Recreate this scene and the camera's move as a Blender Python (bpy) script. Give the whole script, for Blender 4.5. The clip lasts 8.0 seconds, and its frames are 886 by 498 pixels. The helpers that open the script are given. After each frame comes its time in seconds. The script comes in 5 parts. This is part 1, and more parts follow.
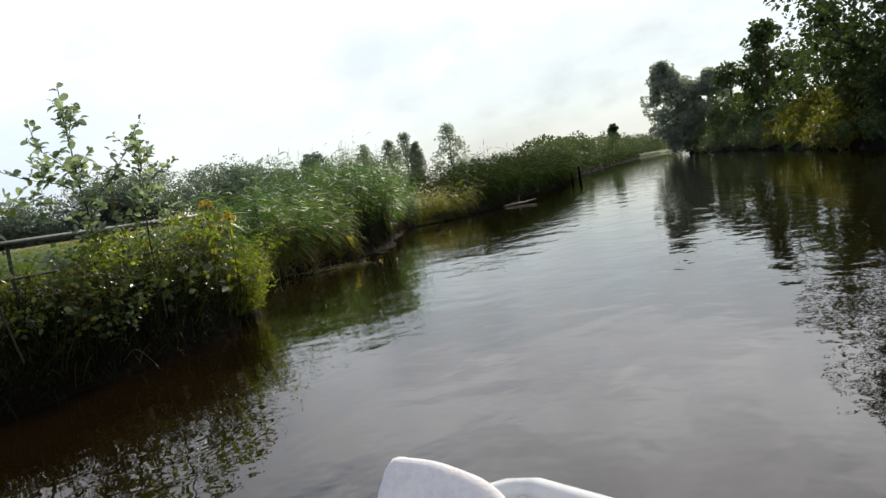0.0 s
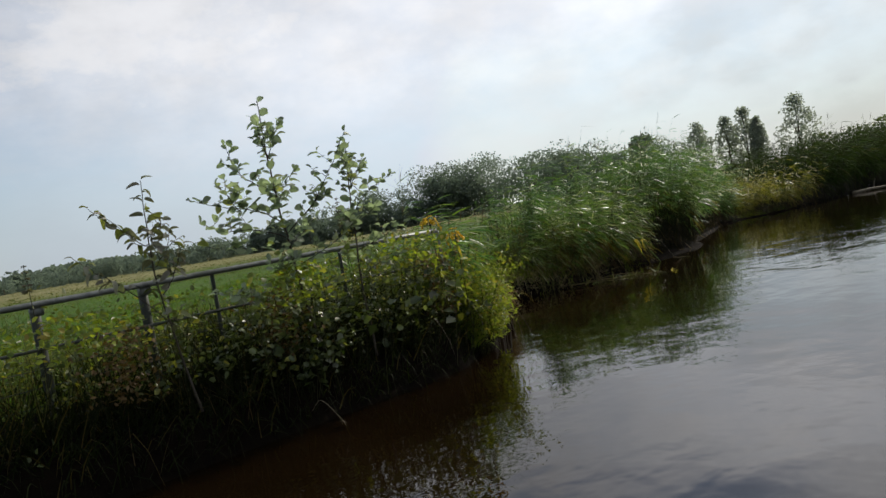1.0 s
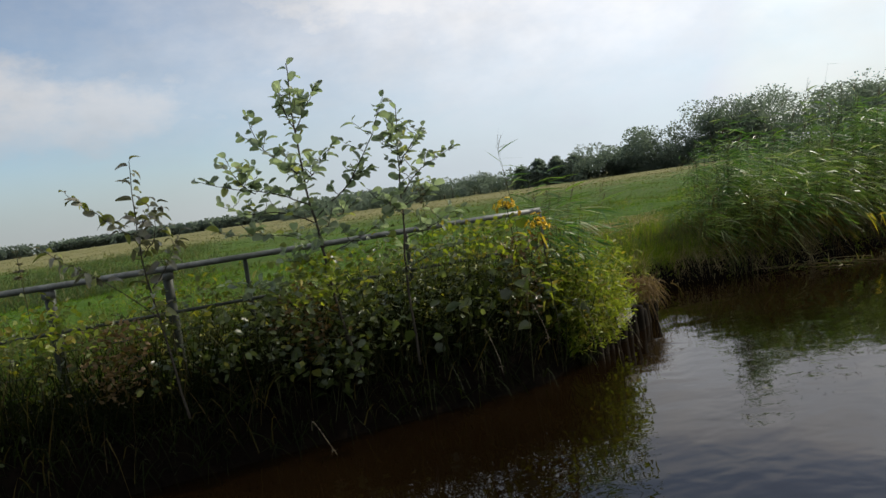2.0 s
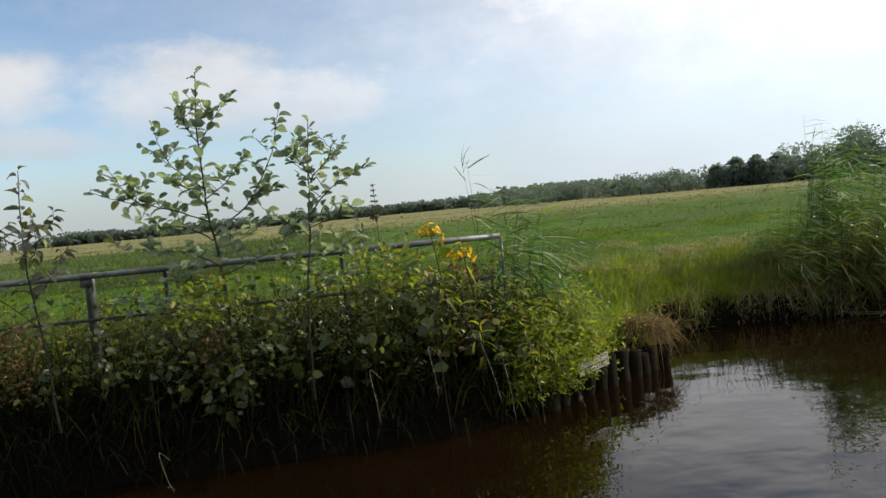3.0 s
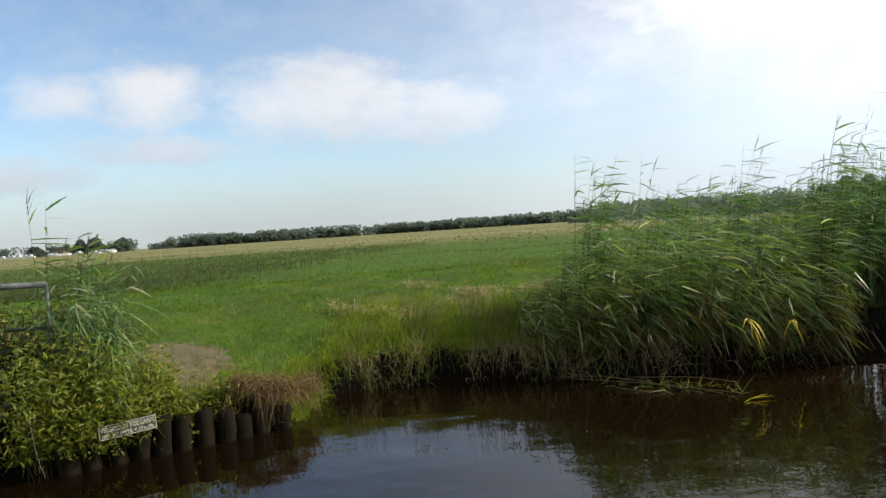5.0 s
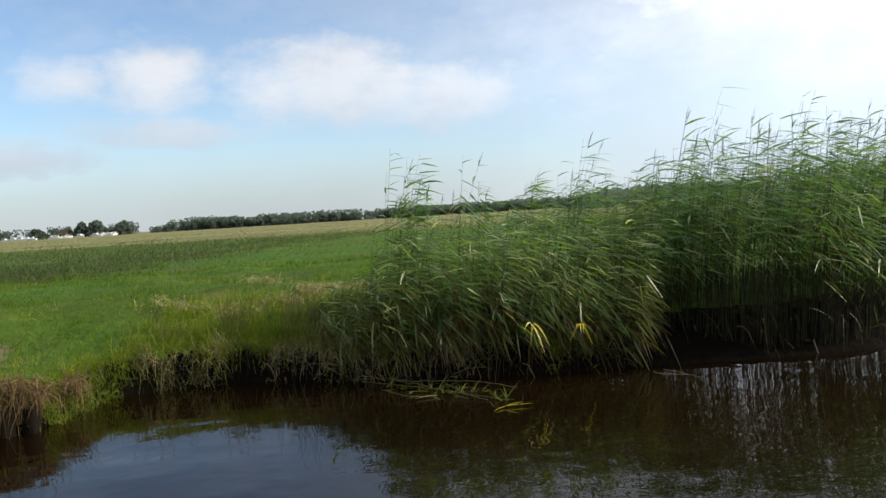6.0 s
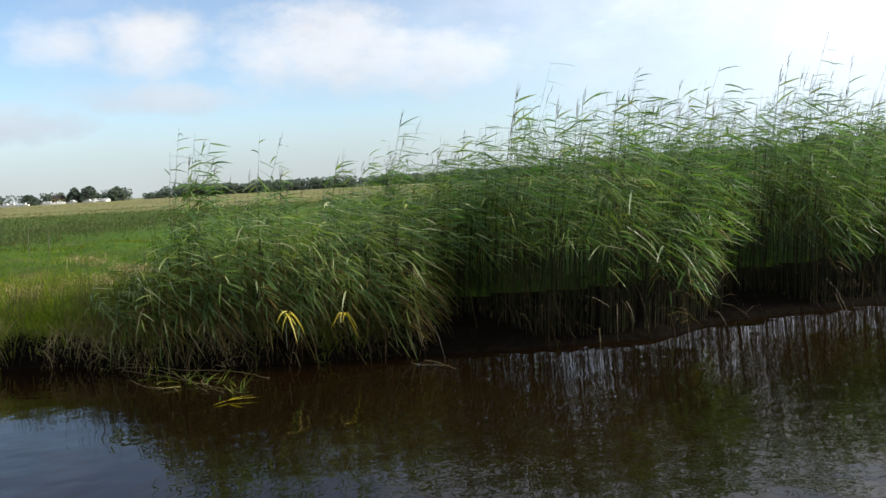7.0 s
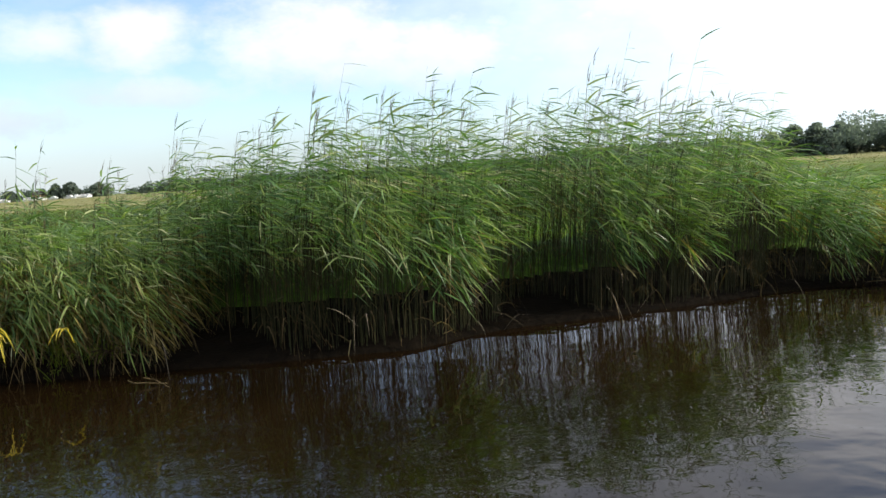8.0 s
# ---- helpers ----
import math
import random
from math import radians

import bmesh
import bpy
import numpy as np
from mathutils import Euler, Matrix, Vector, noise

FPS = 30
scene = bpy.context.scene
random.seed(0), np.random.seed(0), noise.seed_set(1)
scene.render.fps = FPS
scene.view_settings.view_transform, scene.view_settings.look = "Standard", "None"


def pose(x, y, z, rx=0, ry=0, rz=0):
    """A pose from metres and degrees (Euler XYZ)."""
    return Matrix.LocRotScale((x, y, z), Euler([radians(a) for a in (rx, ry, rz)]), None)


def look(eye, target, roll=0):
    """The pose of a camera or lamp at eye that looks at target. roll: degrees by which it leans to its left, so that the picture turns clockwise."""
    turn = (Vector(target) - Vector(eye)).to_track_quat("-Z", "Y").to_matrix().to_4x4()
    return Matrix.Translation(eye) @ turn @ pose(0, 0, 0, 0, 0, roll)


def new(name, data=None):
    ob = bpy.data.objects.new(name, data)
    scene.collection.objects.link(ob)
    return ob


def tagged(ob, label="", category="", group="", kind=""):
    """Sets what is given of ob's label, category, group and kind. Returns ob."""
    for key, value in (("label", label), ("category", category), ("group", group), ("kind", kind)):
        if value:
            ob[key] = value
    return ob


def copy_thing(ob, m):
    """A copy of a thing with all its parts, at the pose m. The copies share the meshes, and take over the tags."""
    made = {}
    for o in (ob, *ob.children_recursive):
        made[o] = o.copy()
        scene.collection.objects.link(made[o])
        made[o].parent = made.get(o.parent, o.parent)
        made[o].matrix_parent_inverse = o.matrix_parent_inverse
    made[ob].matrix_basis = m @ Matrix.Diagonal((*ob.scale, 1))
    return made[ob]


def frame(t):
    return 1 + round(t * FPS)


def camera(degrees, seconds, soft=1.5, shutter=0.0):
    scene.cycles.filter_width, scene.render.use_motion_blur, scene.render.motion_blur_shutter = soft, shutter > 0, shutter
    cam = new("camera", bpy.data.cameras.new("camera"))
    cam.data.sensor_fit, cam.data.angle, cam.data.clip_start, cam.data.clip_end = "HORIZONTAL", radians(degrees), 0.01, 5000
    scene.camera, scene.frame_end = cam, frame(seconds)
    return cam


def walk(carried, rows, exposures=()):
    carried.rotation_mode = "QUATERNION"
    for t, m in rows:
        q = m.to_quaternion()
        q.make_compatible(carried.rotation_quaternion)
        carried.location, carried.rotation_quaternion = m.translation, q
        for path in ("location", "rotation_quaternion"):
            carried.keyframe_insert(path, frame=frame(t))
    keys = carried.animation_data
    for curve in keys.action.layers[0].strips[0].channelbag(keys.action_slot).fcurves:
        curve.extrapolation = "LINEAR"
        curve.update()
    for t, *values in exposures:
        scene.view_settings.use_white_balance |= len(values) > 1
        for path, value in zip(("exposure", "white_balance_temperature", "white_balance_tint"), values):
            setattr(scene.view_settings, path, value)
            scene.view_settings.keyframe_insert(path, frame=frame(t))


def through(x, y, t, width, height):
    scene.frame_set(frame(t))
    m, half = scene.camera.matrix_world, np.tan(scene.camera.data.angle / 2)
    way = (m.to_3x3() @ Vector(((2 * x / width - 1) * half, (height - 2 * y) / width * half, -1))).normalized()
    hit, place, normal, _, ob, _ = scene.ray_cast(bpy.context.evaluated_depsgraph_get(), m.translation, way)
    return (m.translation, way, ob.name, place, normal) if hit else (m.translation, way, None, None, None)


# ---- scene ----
cam = camera(59.7, 8.0, soft=1.5)
PATH = [
    (0, (0.259, -0.414, 1.215), (2.083, 0.389, 1.039), -8.5),
    (0.5, (1.12, -0.315, 1.277), (2.779, 0.798, 1.178), -9.6),
    (1, (1.995, -0.244, 1.357), (3.333, 1.241, 1.272), -9.8),
    (1.2, (2.340, -0.262, 1.409), (3.535, 1.335, 1.257), -8.8),
    (2.3, (4.565, -0.114, 1.46), (5.134, 1.801, 1.367), -7.0),
    (2.5, (4.931, -0.134, 1.45), (5.392, 1.811, 1.378), -5.6),
    (3, (5.878, -0.088, 1.459), (6.129, 1.893, 1.354), -5.5),
    (3.5, (6.855, -0.02, 1.467), (6.983, 1.973, 1.362), -3.7),
    (4, (7.811, 0.031, 1.46), (7.893, 2.028, 1.382), -3.8),
    (4.4, (8.594, 0.087, 1.455), (8.631, 2.085, 1.383), -4.0),
    (4.5, (8.802, 0.109, 1.442), (8.822, 2.108, 1.384), -4.1),
    (4.7, (9.198, 0.139, 1.416), (9.193, 2.138, 1.372), -4.1),
    (5.8, (11.254, 0.322, 1.44), (11.165, 2.318, 1.345), -3.1),
    (6, (11.629, 0.37, 1.43), (11.577, 2.367, 1.338), -3.5),
    (6.5, (12.586, 0.503, 1.459), (12.486, 2.496, 1.326), -3.9),
    (7, (13.56, 0.643, 1.458), (13.508, 2.635, 1.281), -3.3),
    (7.5, (14.557, 0.774, 1.444), (14.479, 2.762, 1.246), -2.8),
    (8, (15.606, 0.939, 1.45), (15.581, 2.93, 1.253), -3.7),
]
walk(cam, [(t, look(eye, target, roll)) for t, eye, target, roll in PATH],
     [(0.0, -0.12, 6700, 10), (0.5, -0.24, 6650, 10), (1.0, -0.46, 6600, 10), (1.2, -0.65, 6600, 10), (2.3, -0.2, 6700, 10), (2.5, -0.14, 6700, 10), (3.0, -0.02, 6700, 10), (3.5, 0.08, 6700, 10), (4.5, 0.14, 6700, 10), (6.0, 0.12, 6500, 10), (7.0, 0.22, 6550, 10), (7.5, 0.34, 6550, 10), (8.0, 0.5, 6550, 10)])

# ---- light ----
SUN_AZ, SUN_EL = radians(3.0), radians(29.0)
sun = new("sun", bpy.data.lights.new("sun", "SUN"))
sun.data.energy, sun.data.angle, sun.data.color = 4.6, radians(1.5), (1.0, 0.93, 0.80)
sun.matrix_world = look((math.cos(SUN_AZ) * math.cos(SUN_EL) * 50, math.sin(SUN_AZ) * math.cos(SUN_EL) * 50, math.sin(SUN_EL) * 50), (0, 0, 0))


class Nodes:
    """Short forms for wiring node trees."""

    def __init__(self, tree):
        self.tree = tree
        tree.nodes.clear()

    def add(self, kind, **sockets):
        n = self.tree.nodes.new(kind)
        for k, v in sockets.items():
            self.put(n.inputs[k.replace("_", " ")], v)
        return n

    def put(self, socket, v):
        if isinstance(v, bpy.types.NodeSocket):
            self.tree.links.new(v, socket)
        else:
            socket.default_value = v

    def math(self, op, a, b=0.0, c=0.0, clamp=False):
        n = self.tree.nodes.new("ShaderNodeMath")
        n.operation, n.use_clamp = op, clamp
        for s, v in zip(n.inputs, (a, b, c)):
            self.put(s, v)
        return n.outputs[0]

    def mix(self, f, a, b, blend="MIX"):
        n = self.tree.nodes.new("ShaderNodeMix")
        n.data_type, n.blend_type = "RGBA", blend
        self.put(n.inputs[0], f)
        self.put(n.inputs[6], a)
        self.put(n.inputs[7], b)
        return n.outputs[2]

    def step(self, v, lo, hi, a=0.0, b=1.0):
        n = self.tree.nodes.new("ShaderNodeMapRange")
        n.interpolation_type = "SMOOTHSTEP"
        for s, x in zip(n.inputs, (v, lo, hi, a, b)):
            self.put(s, x)
        return n.outputs[0]

    def noise(self, vec, scale, detail=4.0, rough=0.55, distort=0.0):
        n = self.tree.nodes.new("ShaderNodeTexNoise")
        self.put(n.inputs["Vector"], vec)
        n.inputs["Scale"].default_value, n.inputs["Detail"].default_value = scale, detail
        n.inputs["Roughness"].default_value, n.inputs["Distortion"].default_value = rough, distort
        return n.outputs["Fac"]

    def stretch(self, vec, sx, sy, sz, turn=0.0):
        n = self.tree.nodes.new("ShaderNodeMapping")
        self.put(n.inputs["Vector"], vec)
        n.inputs["Scale"].default_value = (sx, sy, sz)
        n.inputs["Rotation"].default_value = (0, 0, turn)
        return n.outputs[0]


def make_sky():
    w = bpy.data.worlds.new("sky")
    scene.world = w
    w.use_nodes = True
    N = Nodes(w.node_tree)
    out = N.add("ShaderNodeOutputWorld")
    tex = N.add("ShaderNodeTexSky")
    tex.sky_type, tex.sun_disc = "NISHITA", False
    tex.sun_elevation, tex.sun_rotation = SUN_EL, math.pi / 2 - SUN_AZ
    tex.air_density, tex.dust_density, tex.ozone_density = 1.0, 0.3, 2.0
    way = N.add("ShaderNodeTexCoord").outputs["Generated"]
    xyz = N.add("ShaderNodeSeparateXYZ", Vector=way)
    x, y, z = xyz.outputs
    az = N.math("MULTIPLY", N.math("ARCTAN2", y, x), 57.2958)
    el = N.math("MULTIPLY", N.math("ARCSINE", z), 57.2958)
    flat = N.add("ShaderNodeCombineXYZ", X=az, Y=N.math("MULTIPLY", el, 1.7), Z=0.0).outputs[0]
    rag = N.math("SUBTRACT", N.noise(flat, 0.22, 6.0, 0.6), 0.5)
    fine = N.math("SUBTRACT", N.noise(flat, 0.9, 4.0, 0.6), 0.5)
    ragged = N.math("ADD", N.math("MULTIPLY", rag, 1.9), N.math("MULTIPLY", fine, 0.22))
    cover = None
    # single cumulus clouds: azimuth, elevation, half width, half height, density
    for a, e, ra, re, d in ((99.5, 9.7, 7.8, 3.5, 1.0), (90.5, 8.7, 7.5, 3.3, 0.95), (95.0, 9.4, 6.5, 3.2, 1.0), (113.5, 6.9, 5.0, 1.2, 0.6), (95.5, 7.6, 5.5, 1.6, 0.7), (110.8, 10.4, 4.3, 2.5, 1.0),
                            (116.4, 10.2, 3.0, 1.8, 0.85), (110.5, 6.6, 6.0, 1.3, 0.9), (120.5, 4.8, 6.5, 1.5, 1.0), (66.0, 15.5, 17.0, 7.0, 1.0),
                            (61.0, 11.5, 6.5, 3.2, 0.75), (84.0, 22.0, 14.0, 4.0, 0.7), (138.0, 14.0, 12.0, 5.0, 0.9), (10.0, 27.0, 15.0, 12.0, 1.0),
                            (72.0, 7.2, 5.0, 1.6, 0.5)):
        dx = N.math("DIVIDE", N.math("SUBTRACT", az, a), ra)
        dy = N.math("DIVIDE", N.math("SUBTRACT", el, e), re)
        r = N.math("SQRT", N.math("ADD", N.math("MULTIPLY", dx, dx), N.math("MULTIPLY", dy, dy)))
        c = N.step(N.math("ADD", r, ragged), 1.55, 0.1, 0.0, 0.88 * d)
        cover = c if cover is None else N.math("MAXIMUM", cover, c)
    # thin veil, thicker towards the sun's side and towards the river's end
    veil = N.step(az, 112.0, 54.0, 0.12, 0.88)
    back = N.step(N.math("ABSOLUTE", N.math("SUBTRACT", az, 40.0)), 150.0, 90.0, 0.0, 1.0)
    veil = N.math("MULTIPLY", veil, back)
    veil = N.math("ADD", veil, N.math("MULTIPLY", rag, 0.55), clamp=True)
    # a blue gap in the veil above the river
    gap = N.math("MULTIPLY", N.step(el, 19.0, 24.0), N.math("MULTIPLY", N.step(az, 20.0, 30.0), N.step(az, 74.0, 60.0)))
    veil = N.math("MULTIPLY", veil, N.math("SUBTRACT", 1.0, N.math("MULTIPLY", gap, 0.75)))
    low = N.math("MAXIMUM", N.step(el, 8.5, 0.5, 0.0, 0.84), N.math("MULTIPLY", N.step(el, 16.0, 0.5, 0.0, 0.98), N.step(az, 92.0, 74.0)))
    veil = N.math("MAXIMUM", veil, low)
    # unseen broken cloud behind the boat, added as fill light for the banks
    heap = N.noise(N.stretch(way, 1.0, 1.0, 2.2), 2.6, 5.0, 0.55)
    heap = N.math("MULTIPLY", N.step(heap, 0.40, 0.56, 0.0, 0.95), N.step(N.math("ABSOLUTE", N.math("SUBTRACT", az, 60.0)), 62.0, 85.0))
    veil = N.math("MAXIMUM", veil, heap)
    cover = N.math("MAXIMUM", cover, N.math("MULTIPLY", veil, 0.92), clamp=True)
    # cloud brightness: brighter towards the sun, grey in the thick parts away from it
    s = Vector((math.cos(SUN_AZ) * math.cos(SUN_EL), math.sin(SUN_AZ) * math.cos(SUN_EL), math.sin(SUN_EL)))
    dot = N.tree.nodes.new("ShaderNodeVectorMath")
    dot.operation = "DOT_PRODUCT"
    N.put(dot.inputs[0], way)
    dot.inputs[1].default_value = s
    glow = N.math("MULTIPLY", N.step(dot.outputs["Value"], 0.76, 0.995, 0.0, 1.9), N.step(el, 9.0, 20.0, 0.10, 1.0))
    shade = N.noise(flat, 0.10, 5.0, 0.6)
    shade = N.step(shade, 0.32, 0.66, 0.82, 1.0)
    shade = N.math("ADD", N.math("MULTIPLY", shade, N.step(el, 3.0, 12.0, 0.3, 1.0)), N.step(el, 3.0, 12.0, 0.57, 0.0))
    level = N.math("ADD", N.math("ADD", shade, N.math("MULTIPLY", N.step(az, 92.0, 52.0, 0.0, 0.34), N.step(az, 14.0, 36.0))), glow)
    grey = N.math("MULTIPLY", N.step(N.noise(flat, 0.085, 5.0, 0.55), 0.42, 0.60, 0.0, 0.15), N.step(az, 42.0, 28.0))
    level = N.math("MULTIPLY", level, N.math("SUBTRACT", 1.0, grey))
    level = N.math("MULTIPLY", level, N.step(el, 1.0, 10.0, 0.84, 1.0))
    dim = N.math("MULTIPLY", N.step(az, 76.0, 102.0, 0.0, 0.20), N.step(el, 6.0, 1.5, 0.65, 1.0))
    level = N.math("MULTIPLY", level, N.math("SUBTRACT", 1.0, dim))
    # whiter haze low down on the sun's side
    milky = N.step(az, 66.0, 44.0)
    level = N.math("ADD", level, N.math("MULTIPLY", milky, N.step(el, 22.0, 3.0, 0.0, 0.06)))
    red = N.math("MULTIPLY", level, N.math("MAXIMUM", N.step(el, 1.0, 14.0, 0.77, 1.0), N.math("MULTIPLY", milky, 0.95)))
    green = N.math("MULTIPLY", level, N.math("MAXIMUM", N.step(el, 1.0, 14.0, 0.88, 1.0), milky))
    white = N.add("ShaderNodeCombineColor", Red=red, Green=green, Blue=N.math("MULTIPLY", level, 1.02)).outputs[0]
    blue = N.mix(1.0, tex.outputs[0], (SKY * 0.93, SKY * 1.01, SKY * 1.08, 1), "MULTIPLY")
    sky = N.mix(cover, blue, white)
    bg = N.add("ShaderNodeBackground", Color=sky, Strength=1.0)
    N.tree.links.new(bg.outputs[0], out.inputs[0])


SKY = 0.15
make_sky()


# ---- materials ----
def material(name):
    m = bpy.data.materials.new(name)
    m.use_nodes = True
    N = Nodes(m.node_tree)
    out = N.add("ShaderNodeOutputMaterial")
    return m, N, out


def foliage(name, dark, light, odd=None, odd_share=0.0, through=0.4, rough=0.42, gloss=0.5, scale=6.0, single=False, glow=(1.5, 1.6, 0.6), warm=None):
    """Leaves: two greens, an odd colour for some of them, light passing through."""
    m, N, out = material(name)
    pick = N.add("ShaderNodeObjectInfo").outputs["Random"] if single else N.add("ShaderNodeNewGeometry").outputs["Random Per Island"]
    at = N.add("ShaderNodeTexCoord").outputs["Object"]
    col = N.mix(pick, (*dark, 1), (*light, 1))
    broad = N.noise(at, 0.9, 3.0)
    col = N.mix(N.step(broad, 0.35, 0.7, 0.0, 0.45), col, (*[0.75 * a for a in dark], 1))
    if warm:
        drift = N.math("ADD", N.noise(N.stretch(at, 1.0, 1.0, 0.6), 1.5, 3.0), N.math("MULTIPLY", N.math("SUBTRACT", pick, 0.5), 0.25))
        col = N.mix(N.step(drift, 0.46, 0.66, 0.0, 0.75), col, (*warm, 1))
    if odd:
        p2 = N.math("FRACT", N.math("MULTIPLY", pick, 37.7))
        col = N.mix(N.step(p2, 1 - odd_share - 0.03, 1 - odd_share + 0.03), col, (*odd, 1))
    grain = N.noise(at, scale * 18, 3.0)
    col = N.mix(N.step(grain, 0.3, 0.75, 0.0, 0.35), col, (*[0.6 * a for a in light], 1))
    bs = N.add("ShaderNodeBsdfPrincipled", Base_Color=col, Roughness=rough)
    bs.inputs["Specular IOR Level"].default_value = gloss
    bump = N.add("ShaderNodeBump", Strength=0.25, Distance=0.004, Height=grain)
    N.put(bs.inputs["Normal"], bump.outputs[0])
    tcol = N.mix(1.0, col, (*glow, 1), "MULTIPLY")
    tr = N.add("ShaderNodeBsdfTranslucent", Color=tcol)
    mx = N.add("ShaderNodeMixShader", Fac=through)
    N.tree.links.new(bs.outputs[0], mx.inputs[1])
    N.tree.links.new(tr.outputs[0], mx.inputs[2])
    N.tree.links.new(mx.outputs[0], out.inputs[0])
    return m


def solid(name, a, b, scale=20.0, rough=0.7, metal=0.0, bump=0.3, depth=0.004, stretch=(1, 1, 1), c=None, spec=0.25):
    """Hard surfaces: two mixed tones, stains at a larger scale, fine relief."""
    m, N, out = material(name)
    at = N.stretch(N.add("ShaderNodeTexCoord").outputs["Object"], *stretch)
    n1 = N.noise(at, scale, 5.0, 0.65)
    n2 = N.noise(at, scale * 0.17, 3.0)
    col = N.mix(N.step(n1, 0.3, 0.7), (*a, 1), (*b, 1))
    col = N.mix(N.step(n2, 0.5, 0.75, 0.0, 0.6), col, (*(c or [0.6 * v for v in a]), 1))
    rnd = N.add("ShaderNodeObjectInfo").outputs["Random"]
    col = N.mix(N.math("MULTIPLY", rnd, 0.25), col, (*[0.7 * v for v in b], 1))
    bs = N.add("ShaderNodeBsdfPrincipled", Base_Color=col, Roughness=N.step(n1, 0.2, 0.8, rough - 0.1, min(1.0, rough + 0.1)), Metallic=metal)
    bs.inputs["Specular IOR Level"].default_value = spec
    bm_ = N.add("ShaderNodeBump", Strength=bump, Distance=depth, Height=n1)
    N.put(bs.inputs["Normal"], bm_.outputs[0])
    N.tree.links.new(bs.outputs[0], out.inputs[0])
    return m


def water_material():
    m, N, out = material("peat_water")
    at = N.add("ShaderNodeTexCoord").outputs["Object"]
    long = N.noise(N.stretch(at, 0.75, 1.0, 1.0, radians(12)), 1.3, 2.0, 0.45, 0.3)
    mid = N.noise(N.stretch(at, 0.85, 1.0, 1.0, radians(-8)), 4.0, 2.0, 0.5, 0.2)
    small = N.noise(N.stretch(at, 0.8, 1.0, 1.0), 14.0, 2.0, 0.5)
    calm = N.step(N.noise(at, 0.22, 2.0), 0.42, 0.62, 0.25, 1.0)
    h = N.math("ADD", N.math("MULTIPLY", long, 0.016), N.math("ADD", N.math("MULTIPLY", mid, 0.0044), N.math("MULTIPLY", N.math("MULTIPLY", small, calm), 0.0006)))
    bump = N.add("ShaderNodeBump", Strength=1.0, Distance=WAVES, Height=h)
    silt = N.step(N.noise(at, 0.5, 4.0), 0.35, 0.7)
    col = N.mix(silt, (0.0056, 0.0030, 0.0011, 1), (0.0096, 0.0053, 0.0019, 1))
    bs = N.add("ShaderNodeBsdfPrincipled", Base_Color=col, Roughness=0.015, IOR=1.33)
    N.put(bs.inputs["Normal"], bump.outputs[0])
    N.tree.links.new(bs.outputs[0], out.inputs[0])
    return m


def ground_material():
    m, N, out = material("meadow_turf")
    at = N.add("ShaderNodeTexCoord").outputs["Object"]
    xyz = N.add("ShaderNodeSeparateXYZ", Vector=at)
    px, py = xyz.outputs[0], xyz.outputs[1]
    tuft = N.noise(at, 9.0, 5.0, 0.65)
    patch = N.noise(N.stretch(at, 0.5, 1.0, 1.0), 0.35, 4.0)
    strip = N.noise(N.stretch(at, 0.012, 0.06, 1.0, radians(-6)), 1.0, 4.0, 0.6)
    green = N.mix(N.step(tuft, 0.3, 0.72), (0.026, 0.068, 0.004, 1), (0.078, 0.146, 0.009, 1))
    green = N.mix(N.step(patch, 0.42, 0.66, 0.0, 0.70), green, (0.046, 0.070, 0.007, 1))
    tan = N.mix(N.step(N.noise(at, 2.0, 4.0), 0.3, 0.7), (0.150, 0.150, 0.052, 1), (0.240, 0.212, 0.092, 1))
    far = N.step(N.math("ADD", py, N.math("MULTIPLY", N.math("SUBTRACT", strip, 0.5), 60.0)), 26.0, 62.0)
    col = N.mix(N.math("MULTIPLY", far, N.step(strip, 0.25, 0.55, 0.35, 1.0)), green, tan)
    dry = N.step(N.noise(N.stretch(at, 0.6, 1.0, 1.0), 0.9, 3.0), 0.62, 0.74, 0.0, 0.5)
    col = N.mix(dry, col, (0.15, 0.12, 0.04, 1))
    bs = N.add("ShaderNodeBsdfPrincipled", Base_Color=col, Roughness=0.9)
    bs.inputs["Specular IOR Level"].default_value = 0.15
    bump = N.add("ShaderNodeBump", Strength=0.8, Distance=0.05, Height=tuft)
    N.put(bs.inputs["Normal"], bump.outputs[0])
    N.tree.links.new(bs.outputs[0], out.inputs[0])
    return m


WAVES = 0.85
M_WATER = water_material()
M_TURF = ground_material()
# peat coloured near black so that the bank face carries the shade
M_PEAT = solid("shade_dark_peat", (0.0025, 0.0019, 0.0013), (0.0075, 0.0056, 0.0036), 14.0, 0.9, bump=0.8, depth=0.03, spec=0.03)
M_EARTH = solid("trodden_sand", (0.075, 0.061, 0.030), (0.150, 0.122, 0.064), 11.0, 0.92, bump=0.6, depth=0.02)
M_REED = foliage("reed_leaf", (0.046, 0.112, 0.032), (0.200, 0.315, 0.105), (0.42, 0.42, 0.24), 0.05, 0.37, 0.42, 0.48, glow=(1.15, 1.5, 0.6), warm=(0.200, 0.250, 0.048))
M_REED_MIX = foliage("mixed_reed_leaf", (0.052, 0.112, 0.028), (0.220, 0.315, 0.100), (0.48, 0.46, 0.30), 0.07, 0.45, 0.40, 0.55, glow=(1.25, 1.5, 0.6), warm=(0.215, 0.250, 0.060))
M_REED_SUN = foliage("yellow_reed_leaf", (0.125, 0.130, 0.018), (0.300, 0.285, 0.045), (0.34, 0.27, 0.09), 0.12, 0.45, 0.45, 0.4)
